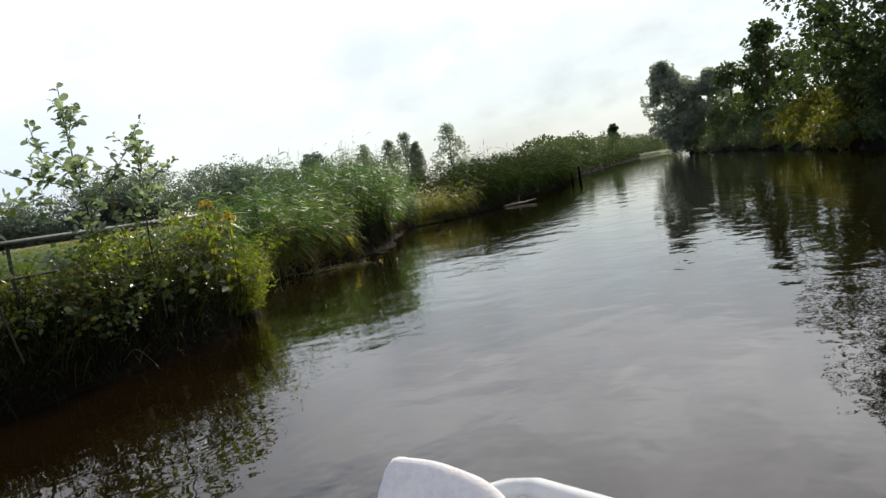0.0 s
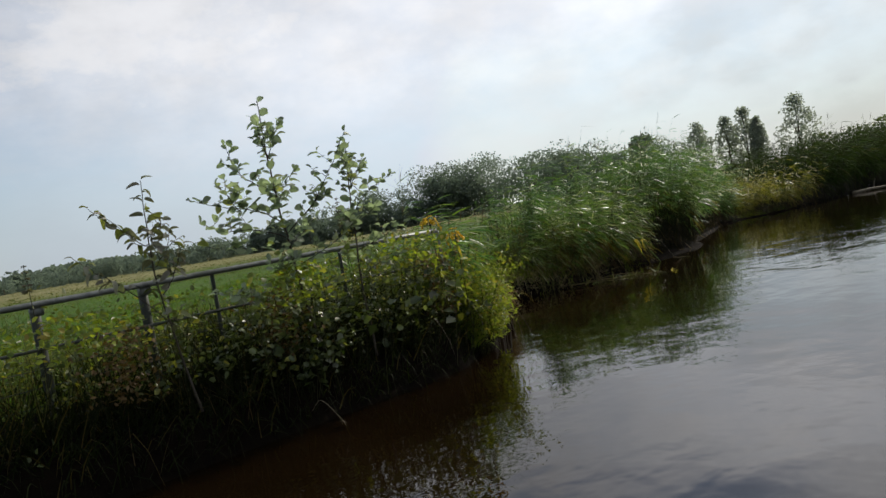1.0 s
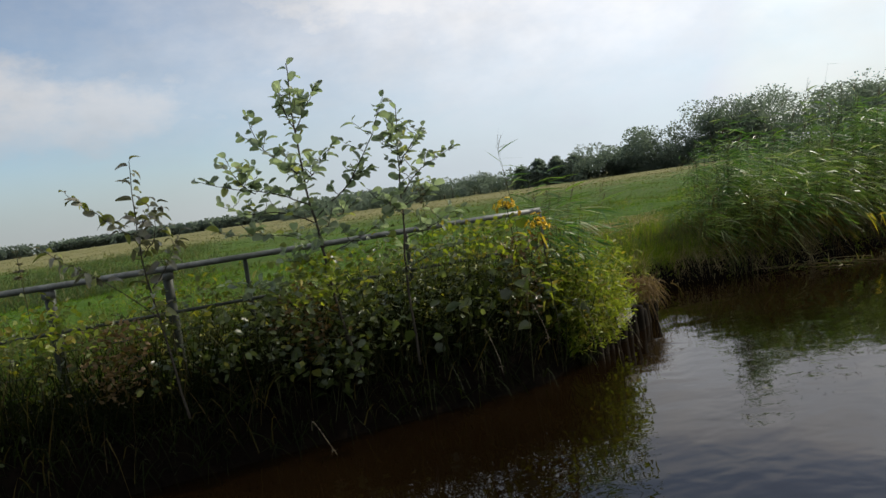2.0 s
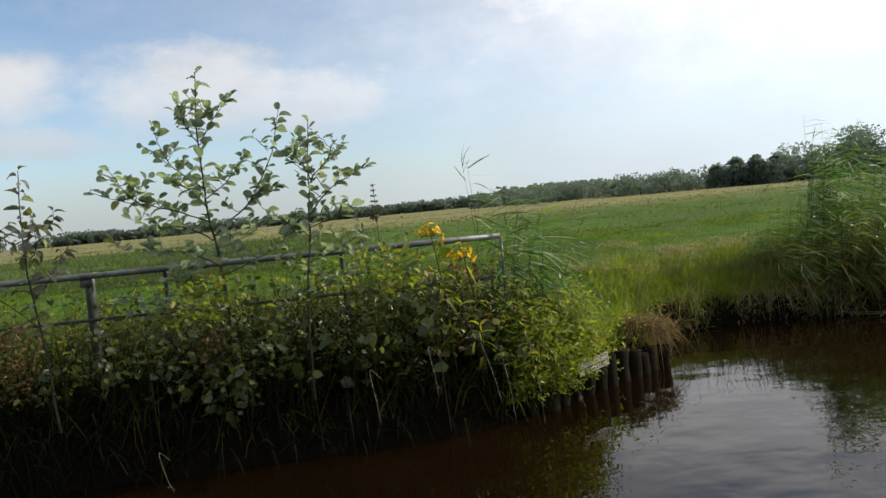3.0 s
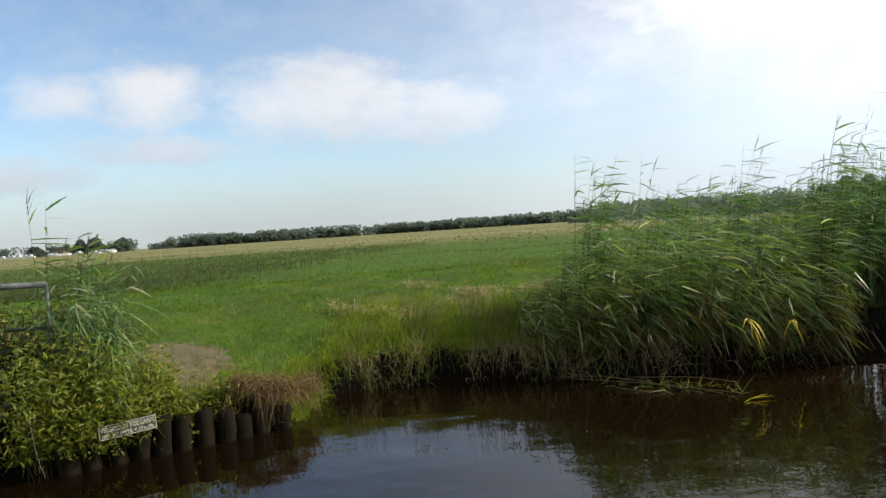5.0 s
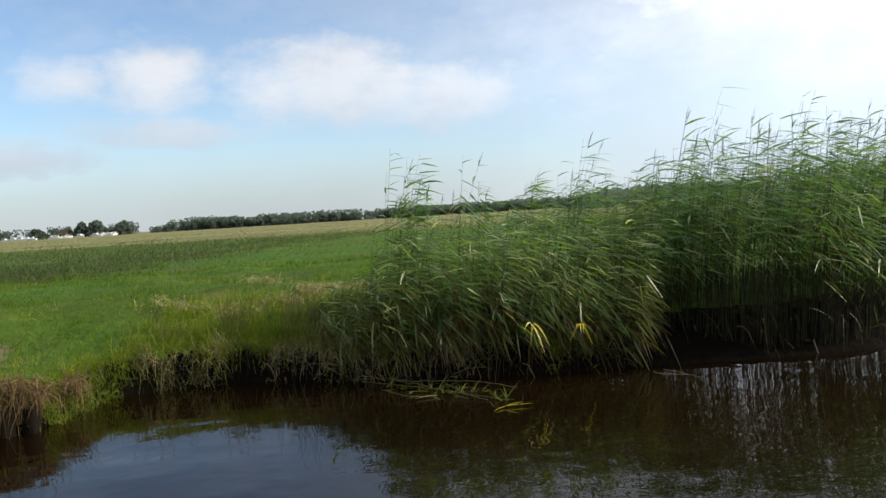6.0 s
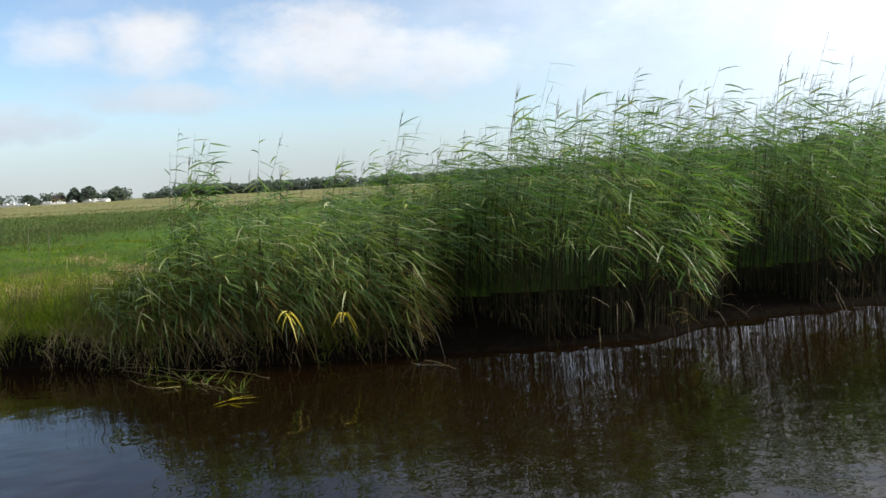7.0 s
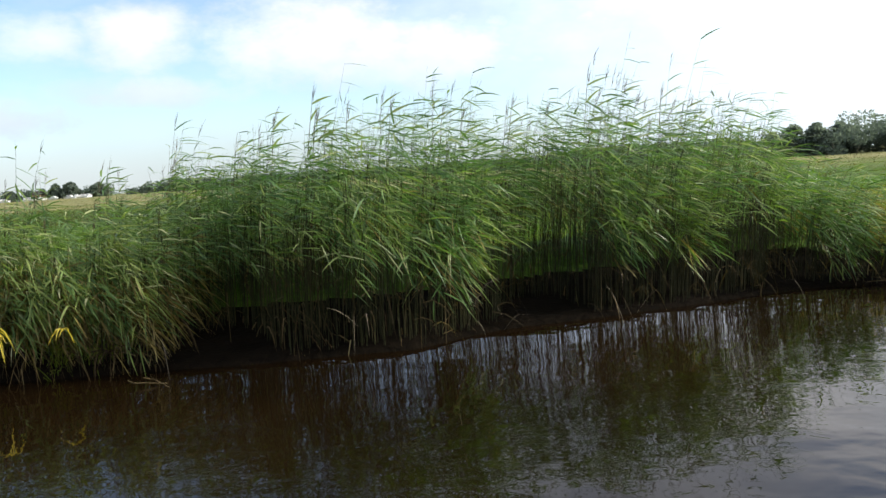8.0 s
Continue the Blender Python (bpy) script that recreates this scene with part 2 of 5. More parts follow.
# stem colour set low so that the foot of the stands looks shaded
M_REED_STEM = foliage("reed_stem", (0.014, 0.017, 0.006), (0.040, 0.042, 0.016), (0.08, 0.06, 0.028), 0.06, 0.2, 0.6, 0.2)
# reed leaf copy darkened and dulled, for belts that lie towards the sun
M_REED_FAR = foliage("backlit_reed_leaf", (0.030, 0.056, 0.016), (0.072, 0.104, 0.032), (0.12, 0.11, 0.05), 0.03, 0.18, 0.85, 0.04)
# dead litter darkened as well, for the shade at the foot
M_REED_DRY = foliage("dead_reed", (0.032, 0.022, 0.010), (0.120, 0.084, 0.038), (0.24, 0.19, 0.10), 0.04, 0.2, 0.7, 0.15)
M_PLUME = foliage("reed_plume", (0.060, 0.045, 0.035), (0.12, 0.095, 0.060), None, 0.0, 0.25, 0.7)
M_YELLOW = foliage("yellowed_leaf", (0.42, 0.34, 0.02), (0.62, 0.50, 0.05), None, 0.0, 0.4, 0.45)
M_GRASS = foliage("grass_blade", (0.034, 0.088, 0.005), (0.120, 0.212, 0.012), (0.22, 0.19, 0.05), 0.06, 0.45, 0.6, 0.2)
M_LUSH = foliage("bank_grass_blade", (0.080, 0.140, 0.010), (0.240, 0.300, 0.030), (0.30, 0.24, 0.08), 0.12, 0.45, 0.6, 0.2)
M_RUSH = foliage("rush_blade", (0.040, 0.066, 0.028), (0.088, 0.122, 0.052), (0.16, 0.13, 0.06), 0.15, 0.35, 0.7, 0.15)
M_SEDGE = foliage("sedge_blade", (0.040, 0.070, 0.008), (0.110, 0.138, 0.018), (0.22, 0.18, 0.07), 0.12, 0.35, 0.6, 0.2)
M_TALLGRASS = foliage("ripe_grass", (0.095, 0.100, 0.036), (0.175, 0.158, 0.066), (0.08, 0.11, 0.03), 0.3, 0.35, 0.7, 0.2)
M_STRAW = foliage("straw", (0.26, 0.20, 0.09), (0.44, 0.36, 0.19), None, 0.0, 0.25, 0.6)
M_ALDER = foliage("alder_leaf", (0.125, 0.160, 0.105), (0.370, 0.420, 0.300), (0.30, 0.30, 0.08), 0.06, 0.52, 0.36, 0.55, single=True, glow=(1.35, 1.5, 0.95))
M_WILTED = foliage("wilted_alder_leaf", (0.11, 0.10, 0.085), (0.22, 0.22, 0.16), (0.22, 0.24, 0.06), 0.3, 0.25, 0.5, single=True)
M_BUSH = foliage("thicket_leaf", (0.020, 0.036, 0.009), (0.095, 0.122, 0.030), (0.26, 0.26, 0.05), 0.08, 0.38, 0.34, 0.65)
M_HERB = foliage("herb_leaf", (0.080, 0.118, 0.016), (0.290, 0.325, 0.050), (0.30, 0.23, 0.05), 0.12, 0.50, 0.5)
M_BROWN = foliage("withered_dock", (0.085, 0.052, 0.018), (0.190, 0.115, 0.038), (0.10, 0.12, 0.03), 0.2, 0.2, 0.7)
M_STEM = solid("green_stem", (0.022, 0.028, 0.010), (0.048, 0.046, 0.018), 40.0, 0.7, spec=0.1)
M_BARK = solid("alder_bark", (0.030, 0.025, 0.018), (0.065, 0.054, 0.040), 30.0, 0.8, bump=0.6)
M_PETAL = solid("yellow_floret", (0.68, 0.42, 0.01), (0.85, 0.60, 0.02), 60.0, 0.6)
M_TUSSOCK = foliage("brown_tussock", (0.075, 0.046, 0.022), (0.27, 0.185, 0.095), None, 0.0, 0.25, 0.7, 0.1)
# blade colour near black, standing in for shade under the thicket
M_SHADE_GRASS = foliage("shade_grass_blade", (0.005, 0.009, 0.0025), (0.020, 0.027, 0.006), (0.08, 0.06, 0.02), 0.08, 0.3, 0.7, 0.1)
M_REED_LOW = foliage("withered_reed_leaf", (0.100, 0.075, 0.022), (0.250, 0.190, 0.060), (0.36, 0.30, 0.15), 0.12, 0.42, 0.5, 0.3)
M_PALE = solid("bleached_stalk", (0.11, 0.09, 0.062), (0.20, 0.168, 0.12), 40.0, 0.7)
M_STEEL = solid("galvanised_tube", (0.09, 0.096, 0.09), (0.21, 0.22, 0.215), 16.0, 0.5, 0.45, 0.2, c=(0.085, 0.095, 0.075))
M_POST = solid("dark_gate_post", (0.030, 0.034, 0.028), (0.070, 0.076, 0.066), 16.0, 0.6, 0.3, 0.3, c=(0.03, 0.04, 0.02))
# wood tone lowered to near black; the deep shade below the bank is in it
M_PILE = solid("weathered_shade_pile", (0.0060, 0.0046, 0.0028), (0.0170, 0.0130, 0.0080), 9.0, 0.82, bump=0.9, depth=0.012, stretch=(1, 1, 0.18), c=(0.009, 0.012, 0.005), spec=0.05)
M_BOARD = solid("sign_board", (0.030, 0.032, 0.026), (0.060, 0.060, 0.048), 30.0, 0.6)
M_LETTER = solid("sign_paint", (0.34, 0.33, 0.26), (0.50, 0.48, 0.40), 60.0, 0.65, c=(0.34, 0.32, 0.24))
M_GEL = solid("white_gelcoat", (0.72, 0.73, 0.73), (0.80, 0.80, 0.79), 3.0, 0.3, bump=0.05)
M_CLOTH = solid("white_towelling", (0.74, 0.70, 0.71), (0.84, 0.80, 0.80), 90.0, 0.95, bump=0.7, depth=0.004)
M_GLASS = solid("dark_cabin_glass", (0.02, 0.024, 0.028), (0.03, 0.034, 0.04), 2.0, 0.12, bump=0.0)
M_LEAF_A = foliage("willow_crown", (0.060, 0.085, 0.046), (0.110, 0.140, 0.078), None, 0.0, 0.36, 0.5)
M_LEAF_B = foliage("oak_crown", (0.034, 0.056, 0.020), (0.075, 0.105, 0.036), None, 0.0, 0.34, 0.55)
# far crowns coloured pale grey-green; distance haze is put into the leaf colour
M_LEAF_D = foliage("hazed_wood_crown", (0.135, 0.168, 0.150), (0.168, 0.200, 0.180), None, 0.0, 0.60, 0.8, 0.05, glow=(1.25, 1.35, 1.0))
# willow and poplar leaves paled to carry the haze against the sun
M_LEAF_E = foliage("haze_pale_crown", (0.250, 0.280, 0.245), (0.360, 0.390, 0.340), None, 0.0, 0.62, 0.6, 0.3, glow=(1.2, 1.25, 1.05))
M_LEAF_C = foliage("autumn_shrub", (0.060, 0.085, 0.014), (0.160, 0.170, 0.028), (0.22, 0.15, 0.02), 0.25, 0.36, 0.5)
M_TRUNK = solid("tree_bark", (0.060, 0.048, 0.036), (0.12, 0.10, 0.075), 6.0, 0.9, bump=0.8, depth=0.02)


# ---- mesh tools ----
rng = np.random.default_rng(7)
UP = np.array((0.0, 0.0, 1.0))


def unit(v):
    return v / np.maximum(np.linalg.norm(v, axis=-1, keepdims=True), 1e-9)


def np_mesh(name, V, F, smooth=True):
    """A mesh of quads (or triangles) from arrays."""
    me = bpy.data.meshes.new(name)
    V, F = np.asarray(V, np.float32), np.asarray(F, np.int32)
    k = F.shape[1]
    me.vertices.add(len(V))
    me.vertices.foreach_set("co", V.ravel())
    me.loops.add(F.size)
    me.loops.foreach_set("vertex_index", F.ravel())
    me.polygons.add(len(F))
    me.polygons.foreach_set("loop_start", np.arange(0, F.size, k, dtype=np.int32))
    me.polygons.foreach_set("use_smooth", np.full(len(F), smooth))
    me.update(calc_edges=True)
    return me


def joined(pieces):
    V, F, n = [], [], 0
    for v, f in pieces:
        V.append(v)
        F.append(np.asarray(f) + n)
        n += len(v)
    return np.concatenate(V), np.concatenate(F)


def part(name, me, mat, parent=None, label=""):
    """Links a mesh (or a bmesh) as one object, under a thing or a part."""
    if isinstance(me, bmesh.types.BMesh):
        bm, me = me, bpy.data.meshes.new(name)
        bm.to_mesh(me)
        bm.free()
    if mat is not None and not me.materials:
        me.materials.append(mat)
    ob = new(name, me)
    if parent is not None:
        ob.parent = parent
    return tagged(ob, label)


def thing(name, label, category, group="", at=None):
    ob = new(name)
    ob.empty_display_size = 0.1
    if at is not None:
        ob.matrix_world = Matrix.Translation(at)
    return tagged(ob, label, category, group)


def tube(pts, radii, sides=6):
    """A tapered tube along points, closed at both ends; quads only."""
    P = np.asarray(pts, float)
    R = np.broadcast_to(np.asarray(radii, float), (len(P),))
    T = unit(np.gradient(P, axis=0))
    ref = np.where(np.abs(T[:, 2:3]) > 0.9, np.array([[1.0, 0, 0]]), UP[None])
    A = unit(np.cross(T, ref))
    B = np.cross(T, A)
    a = np.linspace(0, 2 * np.pi, sides, endpoint=False)
    ring = A[:, None] * np.cos(a)[None, :, None] + B[:, None] * np.sin(a)[None, :, None]
    V = P[:, None] + ring * R[:, None, None]
    V = np.concatenate([P[:1, None].repeat(sides, 1), V, P[-1:, None].repeat(sides, 1)]).reshape(-1, 3)
    n = len(P) + 2
    i, j = np.meshgrid(np.arange(n - 1), np.arange(sides), indexing="ij")
    k = (j + 1) % sides
    F = np.stack([i * sides + j, i * sides + k, (i + 1) * sides + k, (i + 1) * sides + j], -1).reshape(-1, 4)
    return V, F


def spline(pts, n=12):
    """A smooth line through a few points."""
    P = np.asarray(pts, float)
    P = np.concatenate([2 * P[:1] - P[1:2], P, 2 * P[-1:] - P[-2:-1]])
    out = []
    for i in range(1, len(P) - 2):
        for t in np.linspace(0, 1, n, endpoint=False):
            a, b, c, d = P[i - 1], P[i], P[i + 1], P[i + 2]
            out.append(0.5 * (2 * b + (c - a) * t + (2 * a - 5 * b + 4 * c - d) * t * t + (3 * b - a - 3 * c + d) * t ** 3))
    out.append(P[-2])
    return np.array(out)


LEAF = np.array((0.6, 1.0, 0.68, 0.04))
BLADE = np.array((1.0, 0.8, 0.45, 0.05))
SHORT = np.array((1.0, 0.65, 0.05))


def ribbons(P0, D, L, W, droop, profile=LEAF, wind=0.0):
    """Many narrow leaves: each from P0 along D, L long and W wide, sagging by droop and swept by the wind."""
    n, k = len(P0), len(profile)
    s = np.linspace(0, 1, k)
    L, W, droop = (np.broadcast_to(np.asarray(v, float), (n,)) for v in (L, W, droop))
    D = unit(D)
    C = P0[:, None] + D[:, None] * (L[:, None] * s)[..., None]
    C[..., 2] -= droop[:, None] * L[:, None] * s ** 2
    C[..., 0] += wind * L[:, None] * s ** 2
    T = unit(np.gradient(C, axis=1))
    tilt = unit(UP[None] + 0.5 * rng.normal(size=(n, 3)))
    S = unit(np.cross(T, tilt[:, None]))
    hw = 0.5 * W[:, None] * profile[None]
    V = np.stack([C - S * hw[..., None], C + S * hw[..., None]], 2).reshape(-1, 3)
    base = (np.arange(n) * k * 2)[:, None]
    q = np.arange(k - 1) * 2
    F = np.stack([base + q, base + q + 1, base + q + 3, base + q + 2], -1).reshape(-1, 4)
    return V, F


def leaf_cards(P, D, size, ratio=0.7, fold=0.25):
    """Many pointed oval leaves, folded along the rib: two quads each."""
    n = len(P)
    size = np.broadcast_to(np.asarray(size, float), (n,))[:, None]
    D = unit(D)
    S = unit(np.cross(D, unit(UP[None] + 0.7 * rng.normal(size=(n, 3)))))
    N = np.cross(S, D)
    w = size * ratio * 0.5
    b, t = P, P + D * size - 0.12 * UP * size
    l1, l2 = P + D * size * 0.3 - S * w + N * w * fold, P + D * size * 0.7 - S * w * 0.75 + N * w * fold
    r1, r2 = P + D * size * 0.3 + S * w + N * w * fold, P + D * size * 0.7 + S * w * 0.75 + N * w * fold
    V = np.stack([b, l1, l2, t, r2, r1], 1).reshape(-1, 3)
    i = (np.arange(n) * 6)[:, None]
    F = np.concatenate([i + np.array([[0, 3, 2, 1]]), i + np.array([[0, 5, 4, 3]])])
    return V, F


def scatter_dirs(n, up=0.2):
    d = rng.normal(size=(n, 3))
    d[:, 2] = d[:, 2] * 0.6 + up
    return unit(d)


# ---- ground and water ----
SHORE = ((-600, -60), (-60, 2.0), (-8, 4.1), (2.5, 4.6), (6.5, 4.72), (6.75, 4.86), (8.25, 5.93), (8.42, 6.1), (8.52, 6.95), (9.0, 7.2), (9.9, 7.32), (11.0, 6.95),
         (12.4, 6.95), (13.9, 7.0), (15.3, 7.2), (16.0, 7.75), (17.5, 8.2), (19.2, 8.85), (20.2, 8.9), (21.5, 8.4), (24.5, 8.15), (38, 9.25), (58, 13.4), (100, 17.5), (170, 22), (260, 10), (600, -80))
FAR_SHORE = ((-600, -90), (-60, -18), (-10, -11), (15, -8.5), (34, -3.7), (50, -1.2), (66, 1.1), (85, 5.2), (98, 9.3), (106, 9.3), (116, 4.0), (140, -12), (260, -40), (600, -130))


def shore(x):
    return np.interp(x, [p[0] for p in SHORE], [p[1] for p in SHORE])


def far_shore(x):
    return np.interp(x, [p[0] for p in FAR_SHORE], [p[1] for p in FAR_SHORE])


def bank_distance(x, y):
    """Metres inland from the near bank's edge, negative over the water."""
    best = np.full(np.broadcast(x, y).shape, 1e9)
    for (ax, ay), (bx, by) in zip(SHORE, SHORE[1:]):
        ux, uy = bx - ax, by - ay
        t = np.clip(((x - ax) * ux + (y - ay) * uy) / (ux * ux + uy * uy), 0, 1)
        best = np.minimum(best, np.hypot(x - ax - t * ux, y - ay - t * uy))
    return np.where(y > shore(x), best, -best)


def land(x, y):
    """Height of the ground over the water."""
    x, y = np.asarray(x, float), np.asarray(y, float)
    d = bank_distance(x, y)
    dr = far_shore(x) - y
    rise = np.interp(d, (-1.2, -0.25, 0.0, 0.12, 0.5, 1.9, 5, 30), (-0.9, -0.45, -0.05, 0.27, 0.42, 0.70, 0.68, 0.62))
    marsh = np.interp(d, (-1.2, -0.25, 0.0, 0.12, 0.6, 2.0, 5, 30), (-0.9, -0.40, -0.06, 0.04, 0.14, 0.50, 0.66, 0.62))
    rise = rise + (marsh - rise) * np.interp(x, (12.0, 13.0), (0, 1))
    rise_r = np.interp(dr, (-3, -0.4, 0.0, 0.3, 2, 30), (-0.9, -0.4, 0.0, 0.35, 0.6, 0.6))
    hummock = np.sin(1.7 * x + np.sin(1.1 * y)) * np.sin(1.5 * y + np.sin(0.9 * x)) + 0.5 * np.sin(3.9 * x - 1.3 * y) * np.sin(3.1 * y + 0.8 * x)
    rise = rise + 0.045 * hummock * np.clip((d - 0.6) / 1.5, 0, 1) * np.clip((60 - d) / 30, 0, 1)
    return np.maximum(np.where(d > -1.2, rise, -0.9), np.where(dr > -3, rise_r, -0.9))


def ground():
    def axis(lo, hi, fine_lo, fine_hi, step):
        fine = np.arange(fine_lo, fine_hi, step)
        if fine_hi > 20:
            fine = np.concatenate([np.arange(fine_lo, 8.1, step), np.arange(8.1, 9.3, 0.03), np.arange(9.3, fine_hi, step)])
        a = fine_lo - np.geomspace(step * 1.5, fine_lo - lo, 60)[::-1]
        b = fine_hi + np.geomspace(step * 1.5, hi - fine_hi, 80)
        return np.concatenate([a, fine, b])

    xs, ys = axis(-3000, 3000, 1.0, 24.0, 0.11), axis(-3000, 3000, 4.2, 12.0, 0.08)
    X, Y = np.meshgrid(xs, ys, indexing="ij")
    Z = land(X, Y)
    bump = np.sin(X * 3.1 + np.sin(Y * 2.3)) * np.sin(Y * 2.7 + np.sin(X * 1.7)) * 0.025 + np.sin(X * 9.1 + Y * 5) * np.sin(Y * 8.3 - X * 2) * 0.012
    Z = Z + np.where(Z > 0.05, bump, bump * 0.5)
    V = np.stack([X, Y, Z], -1).reshape(-1, 3)
    n, m = len(xs), len(ys)
    i, j = np.meshgrid(np.arange(n - 1), np.arange(m - 1), indexing="ij")
    F = np.stack([i * m + j, (i + 1) * m + j, (i + 1) * m + j + 1, i * m + j + 1], -1).reshape(-1, 4)
    me = np_mesh("ground", V, F)
    me.materials.append(M_TURF)
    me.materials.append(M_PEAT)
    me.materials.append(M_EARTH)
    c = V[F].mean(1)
    # the dark peat reaches higher below the thicket, painting the shade there
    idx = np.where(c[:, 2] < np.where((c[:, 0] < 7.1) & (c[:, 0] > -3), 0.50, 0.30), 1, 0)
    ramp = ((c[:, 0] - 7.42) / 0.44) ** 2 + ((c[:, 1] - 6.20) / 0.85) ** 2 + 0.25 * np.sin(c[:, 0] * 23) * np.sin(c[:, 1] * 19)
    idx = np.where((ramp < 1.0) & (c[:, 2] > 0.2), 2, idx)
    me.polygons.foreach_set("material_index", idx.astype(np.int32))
    tagged(new("ground", me), "flat green meadow with peat banks darkened for shade and a bare sandy patch", "meadow", kind="structure")
    w = np_mesh("water", [(-3000, -3000, 0), (3000, -3000, 0), (3000, 3000, 0), (-3000, 3000, 0)], [(0, 1, 2, 3)])
    w.materials.append(M_WATER)
    tagged(new("water", w), "dark brown peat water with gentle ripples", "water", kind="structure")


ground()


# ---- reeds ----
def reed_top(x):
    """Height of the reed tops over the water along the bank."""
    return np.interp(x, (9.4, 10.4, 11.0, 11.6, 12.9, 13.4, 14.0, 16.0, 18.6, 19.3, 19.9, 20.4, 22.6, 23.5, 40, 60), (0.85, 1.0, 1.5, 1.55, 1.62, 1.95, 2.28, 2.34, 2.28, 1.9, 1.35, 1.1, 1.2, 2.1, 2.3, 2.2))


def reeds(name, label, x0, x1, n, depth, leaves=9, size=1.0, plumes=0.12, dead=0.3, front=0.32, near=None, top_at=None, withered=0.35, floor_=(0.15, 0.75), leaf=M_REED):
    """A stand of reed: bent stems, long leaves swept by the wind, dark plumes, dead stems at the foot."""
    x = rng.uniform(x0, x1, n)
    d = depth * rng.uniform(0, 1, n) + 0.05
    f = rng.uniform(size=n) < front
    d = np.where(f, rng.uniform(0.02, 0.30, n), d)
    if near is None:
        # bays in the front of the stand, dark inside
        bay = np.interp(x, (13.1, 13.35, 13.75, 14.2, 15.95, 16.2, 16.6, 16.9, 18.8, 19.1, 19.4), (0.0, 0.7, 0.6, 0.0, 0.0, 0.6, 0.5, 0.0, 0.0, 0.6, 0.0))
        d = np.maximum(d, bay + 0.02 + 0.2 * rng.uniform(size=n) * (bay > 0)) + np.interp(x, (13.2, 13.6, 19.6, 20.2), (0.0, 0.10, 0.10, 0.0))
        y = shore(x) + d
    else:
        y = near + depth * rng.uniform(-1, 1, n)
        f[:] = False
    z = np.maximum(land(x, y), -0.05)
    top = (reed_top(x) if top_at is None else np.full(n, top_at)) * rng.uniform(0.64, 0.90, n) * (1 + 0.07 * np.sin(x * 3.3 + y) + 0.06 * np.sin(x * 7.9 + y * 3))
    top = np.where(f, top * rng.uniform(0.45, 0.95, n), top)
    h = np.maximum(top - z, 0.35)
    B = np.stack([x, y, z], -1)
    if near is None and x0 < 11:
        thin = rng.uniform(size=n) < np.interp(x, (10.2, 11.4), (0.22, 1.0))
        x, y, z, d, f, top, h = (v[thin] for v in (x, y, z, d, f, top, h))
        n = len(x)
        B = np.stack([x, y, z], -1)
    lean = np.stack([rng.normal(0.10, 0.07, n), np.where(f, rng.normal(-0.24, 0.14, n), rng.normal(-0.04, 0.09, n)), np.zeros(n)], -1)

    def along(i, s):
        p = B[i] + UP * (h[i] * s)[:, None] + lean[i] * (h[i] * s ** 2)[:, None]
        return p

    k = 4
    S = np.linspace(0, 1, k)
    C = B[:, None] + UP * (h[:, None] * S)[..., None] + lean[:, None] * (h[:, None] * S ** 2)[..., None]
    a = np.arange(3) * 2 * np.pi / 3
    off = np.stack([np.cos(a), np.sin(a), 0 * a], -1)
    r = 0.0027 * size * np.array([1.0, 0.9, 0.7, 0.25])
    V = (C[:, :, None] + off[None, None] * r[None, :, None, None]).reshape(-1, 3)
    base = (np.arange(n) * k * 3)[:, None, None]
    q, j = np.meshgrid(np.arange(k - 1), np.arange(3), indexing="ij")
    F = np.stack([base + q * 3 + j, base + q * 3 + (j + 1) % 3, base + (q + 1) * 3 + (j + 1) % 3, base + (q + 1) * 3 + j], -1).reshape(-1, 4)
    holder = tagged(thing(name, label, "reeds"), kind="stuff")
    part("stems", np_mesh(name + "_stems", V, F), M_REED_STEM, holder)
    # leaves: straight and level at the top, bent over and hanging lower down, none near the water
    i = np.repeat(np.arange(n), leaves)
    k = np.tile(np.arange(leaves), n)
    s = np.clip(0.22 + 0.78 * (k + rng.uniform(0.0, 1.0, len(i))) / leaves, 0, 1)
    P = along(i, s)
    gust = np.sin(x * 2.3 + y * 1.1) + 0.7 * np.sin(x * 5.7 - y * 2.2)
    az = rng.normal(-0.10, 0.66, len(i)) + np.where(k % 2, 0.30, -0.30) + 0.18 * gust[i] - 0.5 * (d[i] < 0.5)
    az = np.where(rng.uniform(size=len(i)) < 0.08, az + np.pi, az)
    hang = np.clip(1.22 - 1.32 * s, 0, 1)
    rise = 0.16 - (0.9 + 0.7 * f[i]) * hang + 0.10 * gust[i] + rng.normal(0, 0.30, len(i))
    D = np.stack([np.cos(az) + 0.15, np.sin(az), rise], -1)
    L = rng.uniform(0.15, 0.34, len(i)) * size * (1.12 - 0.35 * s)
    W, sag = rng.uniform(0.009, 0.019, len(i)) * size, rng.uniform(0.04, 0.42, len(i)) + rng.uniform(0.0, 0.6, len(i)) * hang
    prof = LEAF if leaves > 5 else BLADE
    tip = P[:, 2] + unit(D)[:, 2] * L - sag * L
    wave = 0.30 * np.sin(x * 2.9 + 0.7) + 0.20 * np.sin(x * 7.3 + y)
    if near is None:
        wave = wave - np.interp(x, (13.2, 13.4, 13.8, 14.3, 15.0, 16.0, 16.25, 16.5, 16.75, 18.5, 20.0), (0.0, 0.6, 0.5, 0.05, 0.2, 0.2, 0.55, 0.55, 0.25, 0.25, 0.0)) * (d < 1.35)
    keep = np.clip((tip - floor_[0] + wave[i] * floor_[1]) / (floor_[1] - floor_[0]), 0.0, 1.0) > rng.uniform(0, 1, len(i))
